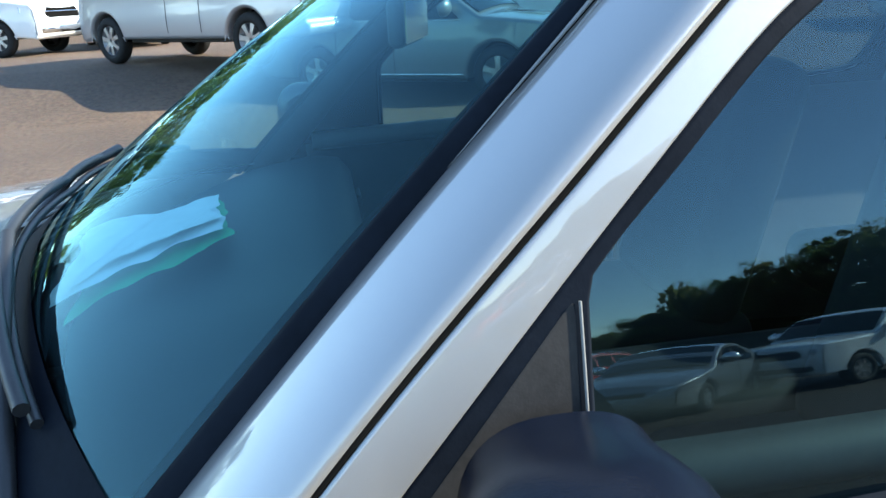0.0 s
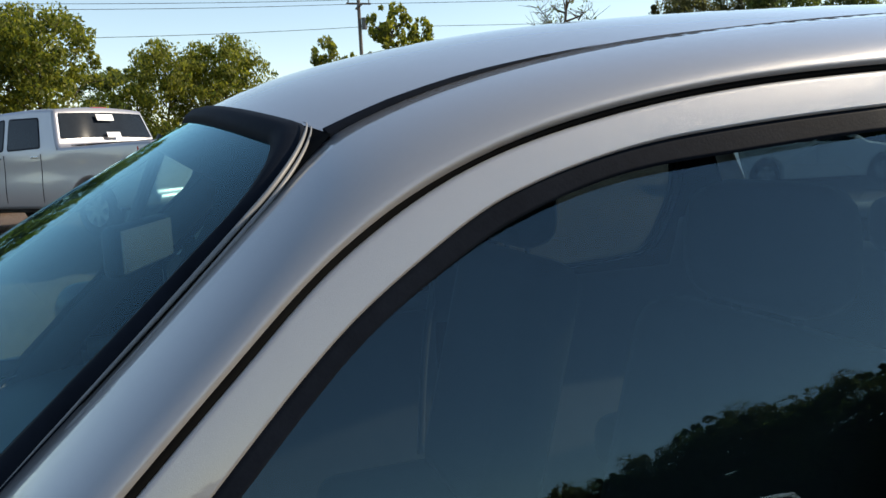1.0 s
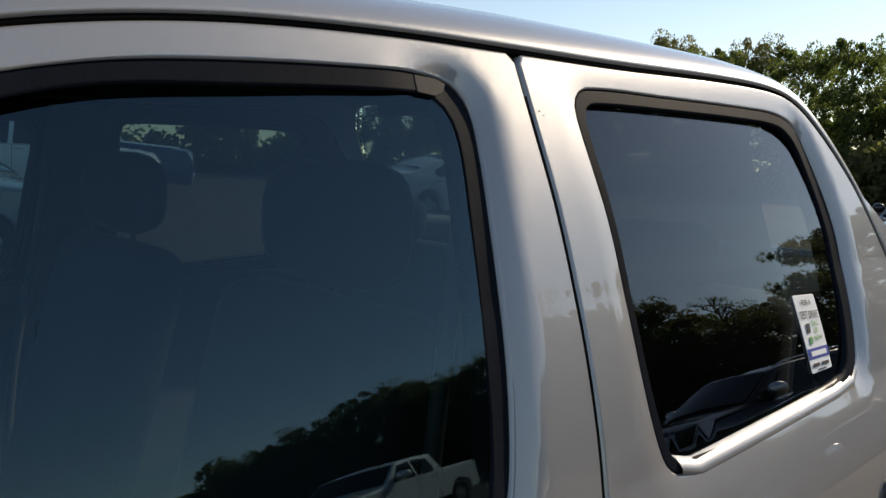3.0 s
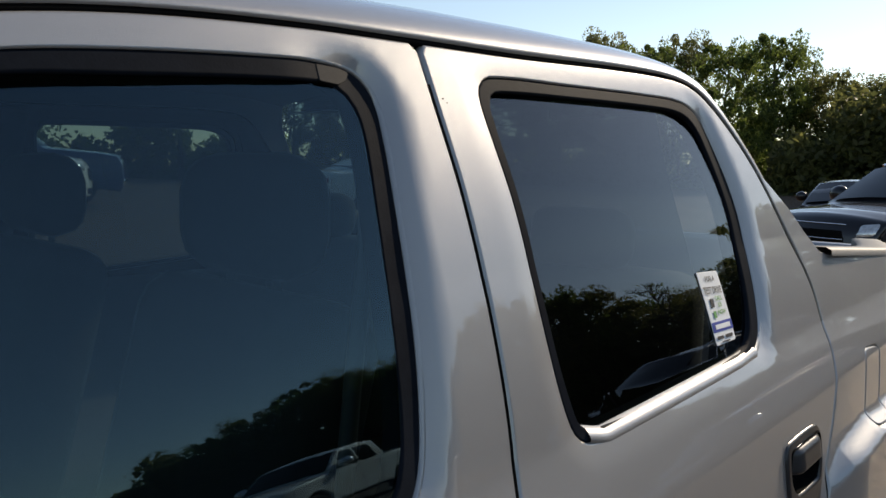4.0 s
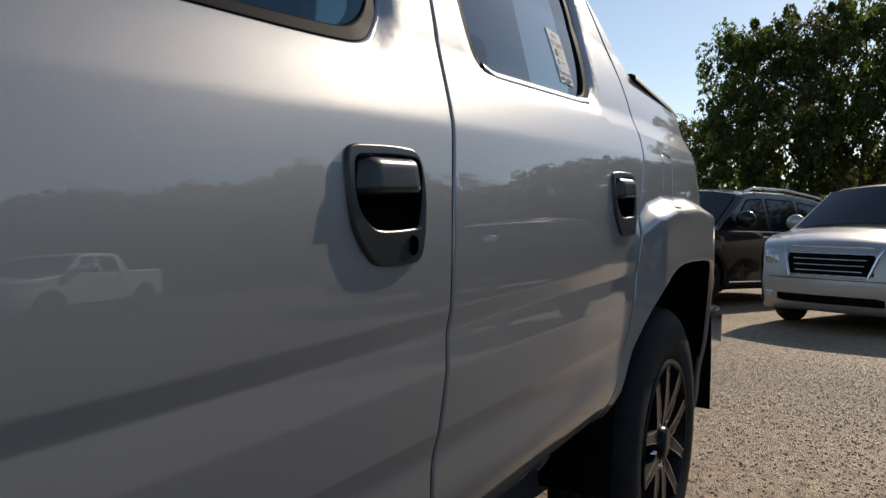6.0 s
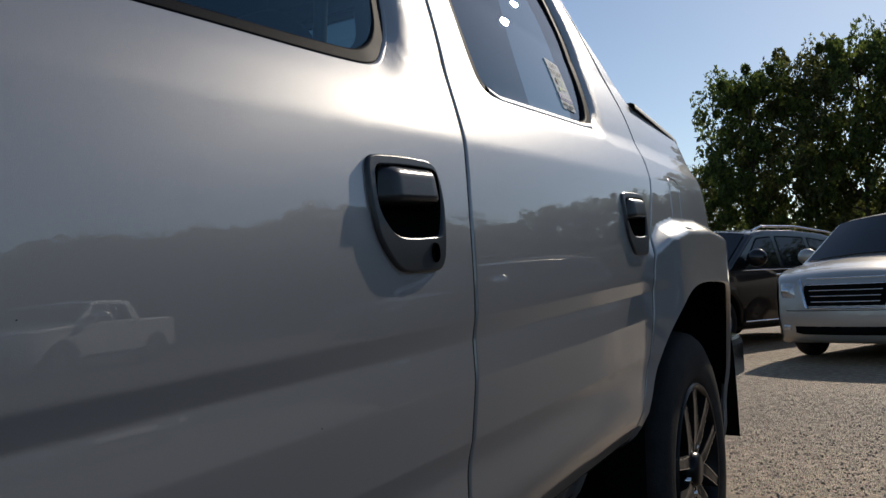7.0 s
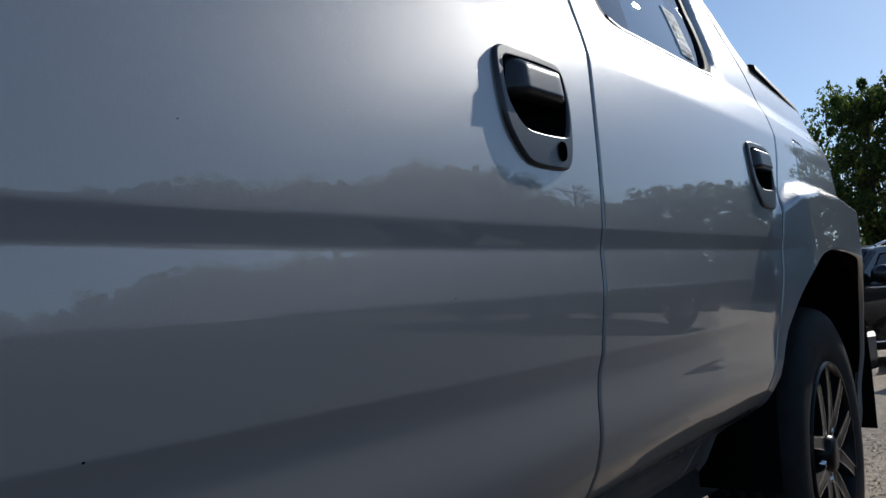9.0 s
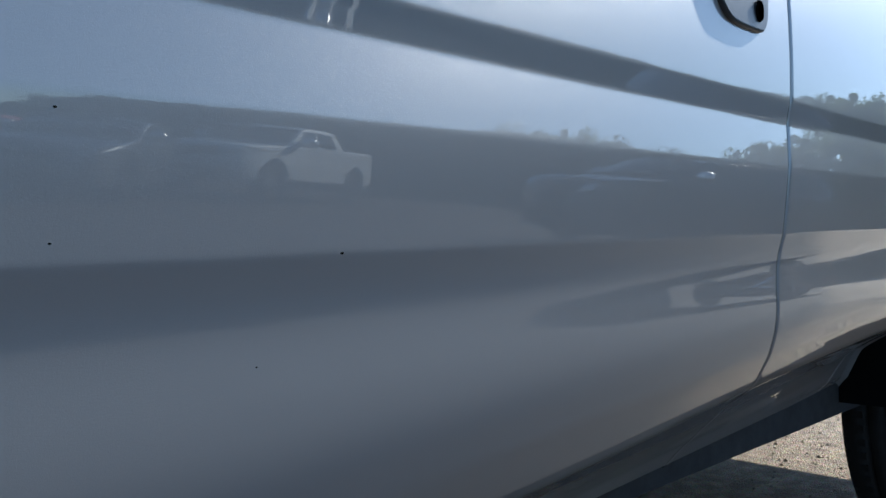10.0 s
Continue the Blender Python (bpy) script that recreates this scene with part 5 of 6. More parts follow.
lettering("FOR A", 2.221, 1.366, 0.011, INK, sticker)
lettering("TEST DRIVE", 2.222, 1.347, 0.016, INK, sticker, 0.72)
lettering("CALL", 2.234, 1.336, 0.010, GREEN_INK, sticker)
lettering("US", 2.234, 1.326, 0.010, GREEN_INK, sticker)
lettering("NOW", 2.235, 1.315, 0.010, GREEN_INK, sticker)
for x0, x1, z0, z1, m in ((2.205, 2.216, 1.327, 1.340, INK), (2.207, 2.216, 1.311, 1.321, GREEN_INK), (2.203, 2.253, 1.294, 1.301, PAPER), (2.202, 2.222, 1.279, 1.284, INK), (2.230, 2.254, 1.279, 1.284, INK), (2.215, 2.242, 1.2735, 1.2755, INK)):
    panel("print_bar", np.array([(x0, z0), (x1, z0), (x1, z1), (x0, z1)]), side_y, m, sticker, grid=0.02, off=0.0132, lip=0.0004, round_=0.0002)
sheet_of("dash_papers", [(0.27, 1.05), (0.475, 1.165), (0.515, 0.92), (0.315, 0.64)], 1.160, PAPER, "crumpled white sales papers lying on the dashboard", 0.012, 0.006, 3)
sheet_of("dash_papers", [(0.29, 0.98), (0.462, 1.10), (0.508, 0.945), (0.335, 0.70)], 1.168, PAPER, "creased white sheet on top of the sales papers", 0.016, 0.007, 4)
sheet_of("green_folder", [(0.285, 1.07), (0.482, 1.182), (0.528, 0.908), (0.345, 0.625)], 1.150, GREEN_PAPER, "green sheet under the papers on the dashboard", 0.010, 0.004, 5)


# ---- parked vehicles ----
def arch_pts(cx, r, z0, n=22):
    return [(cx + r * math.cos(a), z0 + r * math.sin(a)) for a in np.linspace(0.0, math.pi, n)]


def vehicle(name, top, wheels, wheel_r, width, material, side_windows, screens, m, label, category, sill_z=0.28, arch_r=None, rim=ALLOY, tumble=0.16, belt=0.95, corner=0.10, crown=0.05, nose=0.12, black_sill=False, spokes=5):
    """A parked vehicle with its nose at low x. top: its outline in x and z from the front bumper's foot over the roof to the rear one's."""
    car = empty(name, Matrix.Identity(4))
    tagged(car, label, category)
    length = max(p[0] for p in top)
    ar = arch_r or wheel_r * 1.2
    bottom = []
    for cx in sorted(wheels, reverse=True):
        bottom += [(cx + ar, sill_z)] + [p for p in arch_pts(cx, ar, wheel_r * 0.95)] + [(cx - ar, sill_z)]
    outline = ccw(np.concatenate([densify(list(top) + bottom, 0.07)]))
    hw0 = width / 2

    def half(x, z):
        x, z = np.asarray(x, float), np.asarray(z, float)
        plan = 1 - corner * 1.6 * np.clip(1 - x / 0.75, 0, 1) ** 2.2 - corner * 1.1 * np.clip(1 - (length - x) / 0.6, 0, 1) ** 2.2
        up = np.clip(z - belt, 0, 2)
        low = np.clip(0.55 - z, 0, 1)
        return hw0 * plan - tumble * up * 1.6 - 0.10 * low - 0.02 * np.clip((z - 0.75) / 0.25, 0, 1)

    R = 0.05
    v2, f = fill(inset(outline, R), [], 0.11)
    a, b, c = v2[f[:, 0]], v2[f[:, 1]], v2[f[:, 2]]
    ar2 = (b[:, 0] - a[:, 0]) * (c[:, 1] - a[:, 1]) - (c[:, 0] - a[:, 0]) * (b[:, 1] - a[:, 1])
    tri = [tuple(t) if s > 0 else tuple(t[::-1]) for t, s in zip(f, ar2)]
    verts, faces = [], []
    hs = half(v2[:, 0], v2[:, 1])
    verts += [(x, -h, z) for (x, z), h in zip(v2, hs)]
    faces += tri
    nb = len(verts)
    verts += [(x, h, z) for (x, z), h in zip(v2, hs)]
    faces += [tuple(i + nb for i in t[::-1]) for t in tri]
    n = len(outline)
    t = np.roll(outline, -1, 0) - np.roll(outline, 1, 0)
    t /= np.linalg.norm(t, axis=1)[:, None]
    on = np.stack([t[:, 1], -t[:, 0]], 1)
    ho = half(outline[:, 0], outline[:, 1])
    rings = []
    for ph in (0, 30, 60, 90):
        q = inset(outline, R * (1 - math.sin(radians(ph))))
        rings.append([(p[0], -(h - R * (1 - math.cos(radians(ph)))), p[1]) for p, h in zip(q, ho)])
    for s in np.linspace(-1, 1, 11)[1:-1]:
        rr = []
        for p, h, o in zip(outline, ho, on):
            cr = (crown + (nose - crown) * abs(o[0])) * (1 - s * s) if o[1] > -0.5 else 0
            rr.append((p[0] + o[0] * cr, s * (h - R), p[1] + o[1] * cr))
        rings.append(rr)
    for ph in (90, 60, 30, 0):
        q = inset(outline, R * (1 - math.sin(radians(ph))))
        rings.append([(p[0], h - R * (1 - math.cos(radians(ph))), p[1]) for p, h in zip(q, ho)])
    base = len(verts)
    for rg in rings:
        verts += rg
    for i in range(len(rings) - 1):
        for k in range(n):
            j = (k + 1) % n
            faces.append((base + i * n + k, base + (i + 1) * n + k, base + (i + 1) * n + j, base + i * n + j))
    body = mesh_ob("body", verts, faces, material, car)

    def front_x(z):
        k = [(p[0], p[1]) for p in top if p[0] < length * 0.35]
        k.sort(key=lambda q: q[1])
        return float(np.interp(z, [q[1] for q in k], [q[0] for q in k]))

    def back_x(z):
        k = [(p[0], p[1]) for p in top if p[0] > length * 0.8]
        k.sort(key=lambda q: q[1])
        return float(np.interp(z, [q[1] for q in k], [q[0] for q in k]))

    def nose_at(y, z, off=0.0, rear=False):
        x0 = back_x(z) if rear else front_x(z)
        h = float(half(x0, z)) - R
        s = min(1.0, abs(y) / h)
        bend = 0.0 if abs(y) < h else (abs(y) - h) * 2.2
        return (x0 + (nose * (1 - s * s) + off - bend if rear else -nose * (1 - s * s) - off + bend), y, z)

    def patch(nm, y0, y1, z0, z1, mt, off=0.012, parent=None, lab="", rear=False, slant=0.0, ny=10, nz=5):
        rows = [[nose_at(y0 + (y1 - y0) * u, z0 + (z1 - z0) * w + slant * u, off * (1 if 0 < w < 1 and 0 < u < 1 else -0.6), rear) for w in np.linspace(0, 1, nz)] for u in np.linspace(0, 1, ny)]
        return grid_sheet(nm, rows, mt, parent or car, lab)

    # side glass with dark frames, on both sides
    for poly in side_windows:
        for s in (-1, 1):
            line = rounded(poly, 0.05, 0.05)
            sf = lambda x, z: -half(x, z)
            fr_ = panel("window", line, sf, SEAL, car, grid=0.15, lip=0.01, round_=0.004, off=-0.004, mirror=None if s < 0 else 0.0)
            panel("pane", inset(ccw(line), 0.022), sf, CAR_GLASS, fr_, grid=0.15, lip=0.006, round_=0.002, off=-0.008, mirror=None if s < 0 else 0.0)
    # screens over the outline from point i to i + 1
    for nm, (xa, za), (xb, zb), lab in screens:
        rows, fr = [], []
        d = np.array([xb - xa, zb - za])
        d /= np.linalg.norm(d)
        o = np.array([-d[1], d[0]])
        for u in np.linspace(0, 1, 9):
            x, z = xa + (xb - xa) * u, za + (zb - za) * u
            h = float(half(x, z)) - R
            row = []
            for s in np.linspace(-0.97, 0.97, 15):
                cr = (crown + (nose - crown) * abs(o[0])) * (1 - s * s)
                row.append((x + o[0] * (cr + 0.020), s * h, z + o[1] * (cr + 0.020)))
            rows.append(row)
        grid_sheet(nm, rows, CAR_GLASS, car, lab)
    # wheels
    for cx in wheels:
        for s in (-1, 1):
            w = empty("wheel")
            w.parent = car
            yo = float(half(cx, 0.5)) - 0.03
            prof = [(wheel_r * 0.62, 0.02), (wheel_r * 0.75, 0.0), (wheel_r * 0.93, 0.01), (wheel_r, 0.05), (wheel_r, 0.17), (wheel_r * 0.93, 0.21), (wheel_r * 0.6, 0.21)]
            v, f = lathe(prof, 36, 0, 0, 0)
            mesh_ob("tyre", [(cx + p[0], s * (yo - p[1]), wheel_r + p[2]) for p in v], f, TYRE, w)
            v, f = lathe([(wheel_r * 0.63, 0.02), (wheel_r * 0.60, 0.03), (wheel_r * 0.56, 0.09), (0.0, 0.10)], 36, 0, 0, 0, close=False)
            mesh_ob("rim", [(cx + p[0], s * (yo - p[1]), wheel_r + p[2]) for p in v], f, RIM_BARREL, w)
            for k in range(spokes):
                a = 2 * math.pi * k / spokes + 0.3
                sv = []
                for r, hf, y in ((0.03, 0.045, 0.03), (wheel_r * 0.35, 0.032, 0.022), (wheel_r * 0.62, 0.045, 0.024)):
                    for q, dp in ((-hf, 0), (hf, 0), (hf, 0.03), (-hf, 0.03)):
                        sv.append((cx + r * math.cos(a) - q * math.sin(a), s * (yo - y - dp), wheel_r + r * math.sin(a) + q * math.cos(a)))
                mesh_ob("spoke", sv, [(i * 4 + c, i * 4 + (c + 1) % 4, i * 4 + 4 + (c + 1) % 4, i * 4 + 4 + c) for i in range(2) for c in range(4)], rim, w, smooth=False)
            # dark arch liner
            v, f = lathe([(ar * 1.02, 0.03), (ar * 1.02, 0.30), (0.1, 0.31)], 30, 0, 0, 0, close=False, turn=math.pi)
            mesh_ob("arch_liner", [(cx + p[0], s * (yo + 0.0 - p[1]), wheel_r * 0.95 + p[2]) for p in v], f, DARK, w)
    # outside mirrors
    zb = belt + 0.08
    cow = min(p[0] for poly in side_windows for p in poly) + 0.18
    for s in (-1, 1):
        h = float(half(cow, zb))
        bm = bmesh.new()
        big = 1.25 if wheel_r > 0.36 else 1.0
        shell = Matrix.Translation((cow - 0.01, s * (h + 0.12 * big), zb + 0.09 * big)) @ Matrix.Diagonal((0.085 * big, 0.125 * big, 0.105 * big, 1))
        bmesh.ops.create_uvsphere(bm, u_segments=20, v_segments=12, radius=1, matrix=shell)
        for v in bm.verts:
            v.co.x = min(v.co.x, cow + 0.03)
        rod(bm, (cow, s * (h - 0.03), zb + 0.03), (cow, s * (h + 0.06), zb + 0.06), 0.03, 0.03, 10)
        # across the aisle the shells are rough chrome, added to throw sun glints
        part("door_mirror", bm, SOFT_CHROME if m.translation.y < -4 else material, car, smooth=True)
    # door gaps and handles along the side
    bm = bmesh.new()
    box(bm, wheels[0] + ar + 0.05, wheels[1] - ar - 0.05, -hw0 + 0.14, hw0 - 0.14, sill_z - 0.06, sill_z + 0.08, 0.02)
    part("underbody", bm, UNDER, car)
    xs = sorted({round(p[0], 2) for poly in side_windows for p in poly})
    for poly in side_windows[:2]:
        x1 = max(p[0] for p in poly)
        for s in (-1, 1):
            z = belt - 0.07
            h = float(half(x1 - 0.12, z))
            bm = bmesh.new()
            box(bm, x1 - 0.20, x1 - 0.04, s * h - 0.022, s * h + 0.022, z, z + 0.03, 0.008)
            part("door_handle", bm, CHROME if not black_sill else material, car, smooth=True)
            gap = [(x1 + 0.01, s * (float(half(x1, zz)) + 0.0015), zz) for zz in np.linspace(sill_z + 0.1, belt - 0.01, 12)]
            tube("door_gap", gap, 0.005, DARK, car, res=1)
    car.matrix_world = m
    return car, patch, half, nose_at


def local_pose(x, y, heading):
    """A car whose nose points along heading (degrees, 180 is towards low x), with its nose near x, y."""
    return Matrix.Translation((x, y, float(ground_z(x, y)))) @ Matrix.Rotation(radians(heading - 180), 4, "Z")


def minivan(m):
    top = [(0.05, 0.22), (0.0, 0.30), (-0.02, 0.50), (0.0, 0.68), (0.05, 0.90), (0.15, 0.97), (0.50, 1.05), (0.98, 1.12), (1.39, 1.365), (1.80, 1.63), (2.1, 1.70), (3.2, 1.75), (4.5, 1.73), (4.85, 1.66), (5.02, 1.20), (5.12, 0.95), (5.12, 0.35), (5.05, 0.25)]
    w1 = [(1.28, 1.08), (1.88, 1.58), (2.35, 1.62), (2.38, 1.09)]
    w2 = [(2.46, 1.09), (2.44, 1.62), (3.45, 1.64), (3.48, 1.11)]
    w3 = [(3.56, 1.11), (3.53, 1.64), (4.55, 1.60), (4.78, 1.18)]
    car, patch, half, at = vehicle("minivan", top, (0.95, 4.05), 0.335, 1.98, GOLD_PAINT, [w1, w2, w3], [("windshield", (1.02, 1.13), (1.76, 1.615), "dark windshield"), ("rear_glass", (4.88, 1.60), (5.01, 1.22), "")], m,
                                   "champagne minivan facing the pickup with a chrome grille", "minivan", sill_z=0.26, belt=1.06, corner=0.13)
    gr = patch("grille", -0.50, 0.50, 0.60, 0.93, DARK, 0.016, lab="dark grille opening")
    for k in range(4):
        z = 0.668 + k * 0.062
        hwid = 0.47 - 0.06 * (3 - k) / 3
        patch("grille_bar", -hwid, hwid, z, z + 0.018, CHROME, 0.034, gr, "thin chrome grille bar", nz=4)
    patch("grille_frame", -0.53, 0.53, 0.920, 0.955, CHROME, 0.038, gr, "chrome grille frame", nz=4)
    patch("grille_frame", -0.42, 0.42, 0.595, 0.625, CHROME, 0.038, gr, nz=4)
    for s_ in (-1, 1):
        rows = []
        for u in np.linspace(0, 1, 8):
            y, z = s_ * (0.41 + 0.105 * u), 0.61 + 0.33 * u
            rows.append([at(y - 0.018, z, 0.01), at(y, z, 0.045), at(y + 0.018, z, 0.01)])
        grid_sheet("grille_frame", rows, CHROME, gr)
    patch("badge", -0.06, 0.06, 0.922, 0.962, CHROME, 0.035, gr, "chrome winged badge shape", nz=4)
    for s in (-1, 1):
        hl = patch("headlight", s * 0.555, s * 0.95, 0.70, 0.915, LENS, 0.022, lab="clear headlight", slant=0.03)
        patch("bulb_bowl", s * 0.64, s * 0.74, 0.76, 0.86, CHROME, 0.030, hl, "bright reflector bowl")
        patch("turn_signal", s * 0.86, s * 0.94, 0.74, 0.84, AMBER, 0.02, hl, slant=0.02)
        patch("fog_lamp", s * 0.62, s * 0.76, 0.36, 0.43, LENS, 0.012)
    patch("lower_intake", -0.62, 0.62, 0.31, 0.42, DARK, 0.024, lab="black lower intake")
    patch("bumper_line", -0.86, 0.86, 0.575, 0.590, GREY_TRIM, 0.010, nz=4)
    for y in (-0.35, 0.30):
        tube("wiper", [(1.0, y - 0.3, 1.155), (1.06, y, 1.195), (1.10, y + 0.32, 1.20)], 0.009, TRIM, car)
    return car


def crossover(m, material, label, grille=True):
    top = [(0.05, 0.25), (0.0, 0.34), (-0.02, 0.60), (0.02, 0.85), (0.12, 1.00), (0.40, 1.07), (1.22, 1.15), (1.75, 1.50), (2.02, 1.67), (2.4, 1.73), (3.3, 1.75), (4.2, 1.71), (4.75, 1.62), (5.02, 1.28), (5.16, 1.05), (5.18, 0.45), (5.10, 0.30)]
    w1 = [(1.52, 1.12), (2.10, 1.60), (2.55, 1.635), (2.58, 1.13)]
    w2 = [(2.66, 1.13), (2.64, 1.64), (3.50, 1.64), (3.58, 1.16)]
    w3 = [(3.66, 1.17), (3.60, 1.635), (4.35, 1.58), (4.72, 1.27)]
    car, patch, half, at = vehicle("suv", top, (0.98, 4.0), 0.375, 1.99, material, [w1, w2, w3], [("windshield", (1.27, 1.185), (1.98, 1.645), "dark windshield"), ("rear_glass", (4.80, 1.56), (5.0, 1.31), "")], m, label, "suv", sill_z=0.30, belt=1.09, corner=0.12)
    for s in (-1, 1):
        pts = [(x, s * (float(half(x, 1.66)) - 0.06), np.interp(x, [2.1, 2.4, 3.4, 4.5, 4.7], [1.70, 1.79, 1.81, 1.74, 1.68])) for x in np.linspace(2.15, 4.65, 20)]
        tube("roof_rail", pts, 0.018, CHROME, car, "bright roof rail")
        trim = [(x, s * (float(half(x, 1.115)) + 0.004), 1.105 + 0.02 * (x - 1.5) / 2) for x in np.linspace(1.50, 4.6, 30)]
        tube("window_trim", trim, 0.007, CHROME, car, "bright trim under the windows")
        low = [(x, s * (float(half(x, 0.36)) + 0.004), 0.36) for x in np.linspace(1.5, 3.5, 16)]
        tube("sill_trim", low, 0.014, CHROME, car)
        patch("headlight", s * 0.55, s * 0.93, 0.80, 0.98, LENS, 0.014, lab="clear headlight", slant=0.03)
        patch("fog_lamp", s * 0.60, s * 0.74, 0.42, 0.50, LENS, 0.012)
        patch("tail_light", s * 0.70, s * 0.92, 0.95, 1.20, RED_LENS, 0.012, rear=True)
    patch("grille", -0.46, 0.46, 0.60, 0.96, DARK, 0.008, lab="dark grille")
    for z in (0.62, 0.76, 0.945):
        patch("grille_bar", -0.45, 0.45, z, z + 0.016, CHROME, 0.02, nz=4)
    patch("lower_intake", -0.55, 0.55, 0.34, 0.48, DARK, 0.008)
    return car


def pickup(m, material, label, chrome=True, length=5.9, paper=False):
    k = length / 5.9
    top = [(0.06, 0.36), (0.0, 0.45), (-0.02, 0.72), (0.02, 1.00), (0.10, 1.13), (0.5, 1.19), (1.55 * k, 1.27), (2.05 * k, 1.66), (2.30 * k, 1.85), (2.6 * k, 1.91), (3.3 * k, 1.93), (3.86 * k, 1.90), (4.02 * k, 1.40), (4.06 * k, 1.33), (5.84 * k, 1.35), (5.9 * k, 1.28), (5.9 * k, 0.62), (5.95 * k, 0.60), (5.95 * k, 0.46), (5.8 * k, 0.44)]
    w1 = [(1.83 * k, 1.30), (2.30 * k, 1.78), (2.78 * k, 1.81), (2.80 * k, 1.31)]
    w2 = [(2.88 * k, 1.31), (2.86 * k, 1.81), (3.56 * k, 1.80), (3.66 * k, 1.33)]
    car, patch, half, at = vehicle("parked_pickup", top, (1.02 * k, 4.72 * k), 0.40, 2.0, material, [w1, w2], [("windshield", (1.62 * k, 1.32), (2.25 * k, 1.815), ""), ("rear_glass", (3.87 * k, 1.84), (4.0 * k, 1.46), "dark cab rear window")], m, label, "pickup truck",
                                   sill_z=0.42, belt=1.26, corner=0.08, tumble=0.14, nose=0.05, spokes=7)
    bm = bmesh.new()
    box(bm, 4.14 * k, 5.80 * k, -0.80, 0.80, 1.352, 1.364)
    part("bed_opening", bm, DARK, car, "dark open bed")
    gr = patch("grille", -0.62, 0.62, 0.78, 1.10, DARK, 0.008, lab="dark grille")
    if chrome:
        for z in (0.78, 0.93, 1.08):
            patch("grille_bar", -0.60, 0.60, z, z + 0.03, CHROME, 0.02, gr, nz=4)
        patch("front_bumper", -0.95, 0.95, 0.46, 0.66, CHROME, 0.03, lab="chrome bumper")
    else:
        patch("front_bumper", -0.93, 0.93, 0.46, 0.62, TRIM, 0.02)
    for s in (-1, 1):
        patch("headlight", s * 0.66, s * 0.95, 0.88, 1.06, LENS, 0.012, lab="clear headlight")
        patch("tail_light", s * 0.82, s * 0.96, 0.90, 1.28, RED_LENS, 0.012, rear=True)
    bm = bmesh.new()
    box(bm, 3.80 * k, 3.86 * k, -0.14, 0.14, 1.93, 1.955, 0.008)
    part("brake_light", bm, RED_LENS, car, "red high brake light")
    if paper:
        for y0, y1, u0, u1 in ((-0.20, 0.12, 0.72, 0.98), (-0.10, 0.16, 0.02, 0.24)):
            rows = []
            for u in (u0, u1):
                x, z = 3.87 * k + 0.13 * k * (1 - u), 1.84 - 0.38 * (1 - u)
                rows.append([(x + 0.125, y, z) for y in (y0, y1)])
            grid_sheet("window_paper", rows, PAPER, car, "white paper on the rear window")
    return car


def sedan(m, material, label):
    top = [(0.08, 0.20), (0.0, 0.30), (0.0, 0.52), (0.06, 0.68), (0.45, 0.80), (1.25, 0.93), (1.75, 1.22), (2.15, 1.39), (2.5, 1.44), (3.0, 1.42), (3.45, 1.30), (3.95, 1.06), (4.35, 1.03), (4.46, 0.90), (4.48, 0.40), (4.40, 0.24)]
    w1 = [(1.55, 0.96), (2.10, 1.31), (2.42, 1.35), (2.44, 0.97)]
    w2 = [(2.52, 0.97), (2.50, 1.35), (2.95, 1.33), (3.45, 1.12), (3.40, 0.99)]
    car, patch, half, at = vehicle("sedan", top, (0.88, 3.55), 0.32, 1.76, material, [w1, w2], [("windshield", (1.30, 0.965), (2.10, 1.365), ""), ("rear_glass", (3.05, 1.40), (3.85, 1.10), "")], m, label, "car", sill_z=0.22, belt=0.94, corner=0.14)
    for s in (-1, 1):
        patch("headlight", s * 0.50, s * 0.82, 0.58, 0.70, LENS, 0.012)
        patch("tail_light", s * 0.55, s * 0.82, 0.80, 0.94, RED_LENS, 0.012, rear=True)
    patch("grille", -0.40, 0.40, 0.50, 0.62, DARK, 0.008)
    return car


# facing the pickup across the drive
minivan(local_pose(10.15, 0.05, 161))
crossover(local_pose(11.6, 3.0, 158), BLACK_PAINT, "black crossover with bright roof rails beside a minivan")
sedan(local_pose(17.0, 4.6, 185), BLACK_PAINT, "black sedan parked beyond the pickup")
# far side of the lot
pickup(local_pose(-2.95, 16.0, 135), RAM_PAINT, "silver crew-cab pickup with papers in its rear window", paper=True)
crossover(local_pose(4.49, 10.63, -35), GREY_PAINT, "grey suv parked side-on behind the pickup")
pickup(local_pose(-5.0, 19.4, -22), WHITE_PAINT, "white pickup with a chrome grille parked in a row")
sedan(local_pose(-5.0, 24.0, 110), WHITE_PAINT, "white sedan in a far row")
crossover(local_pose(2.0, 24.0, 100), BLUE_PAINT, "dark blue suv in a far row")
# row seen far through the cab
crossover(local_pose(7.6, 16.3, -25), WHITE_PAINT, "white suv in the row beyond")
pickup(local_pose(8.9, 17.4, -25), BLUE_PAINT, "dark blue pickup in the row beyond")
sedan(local_pose(16.0, 13.0, -10), WHITE_PAINT, "white sedan in the row beyond")
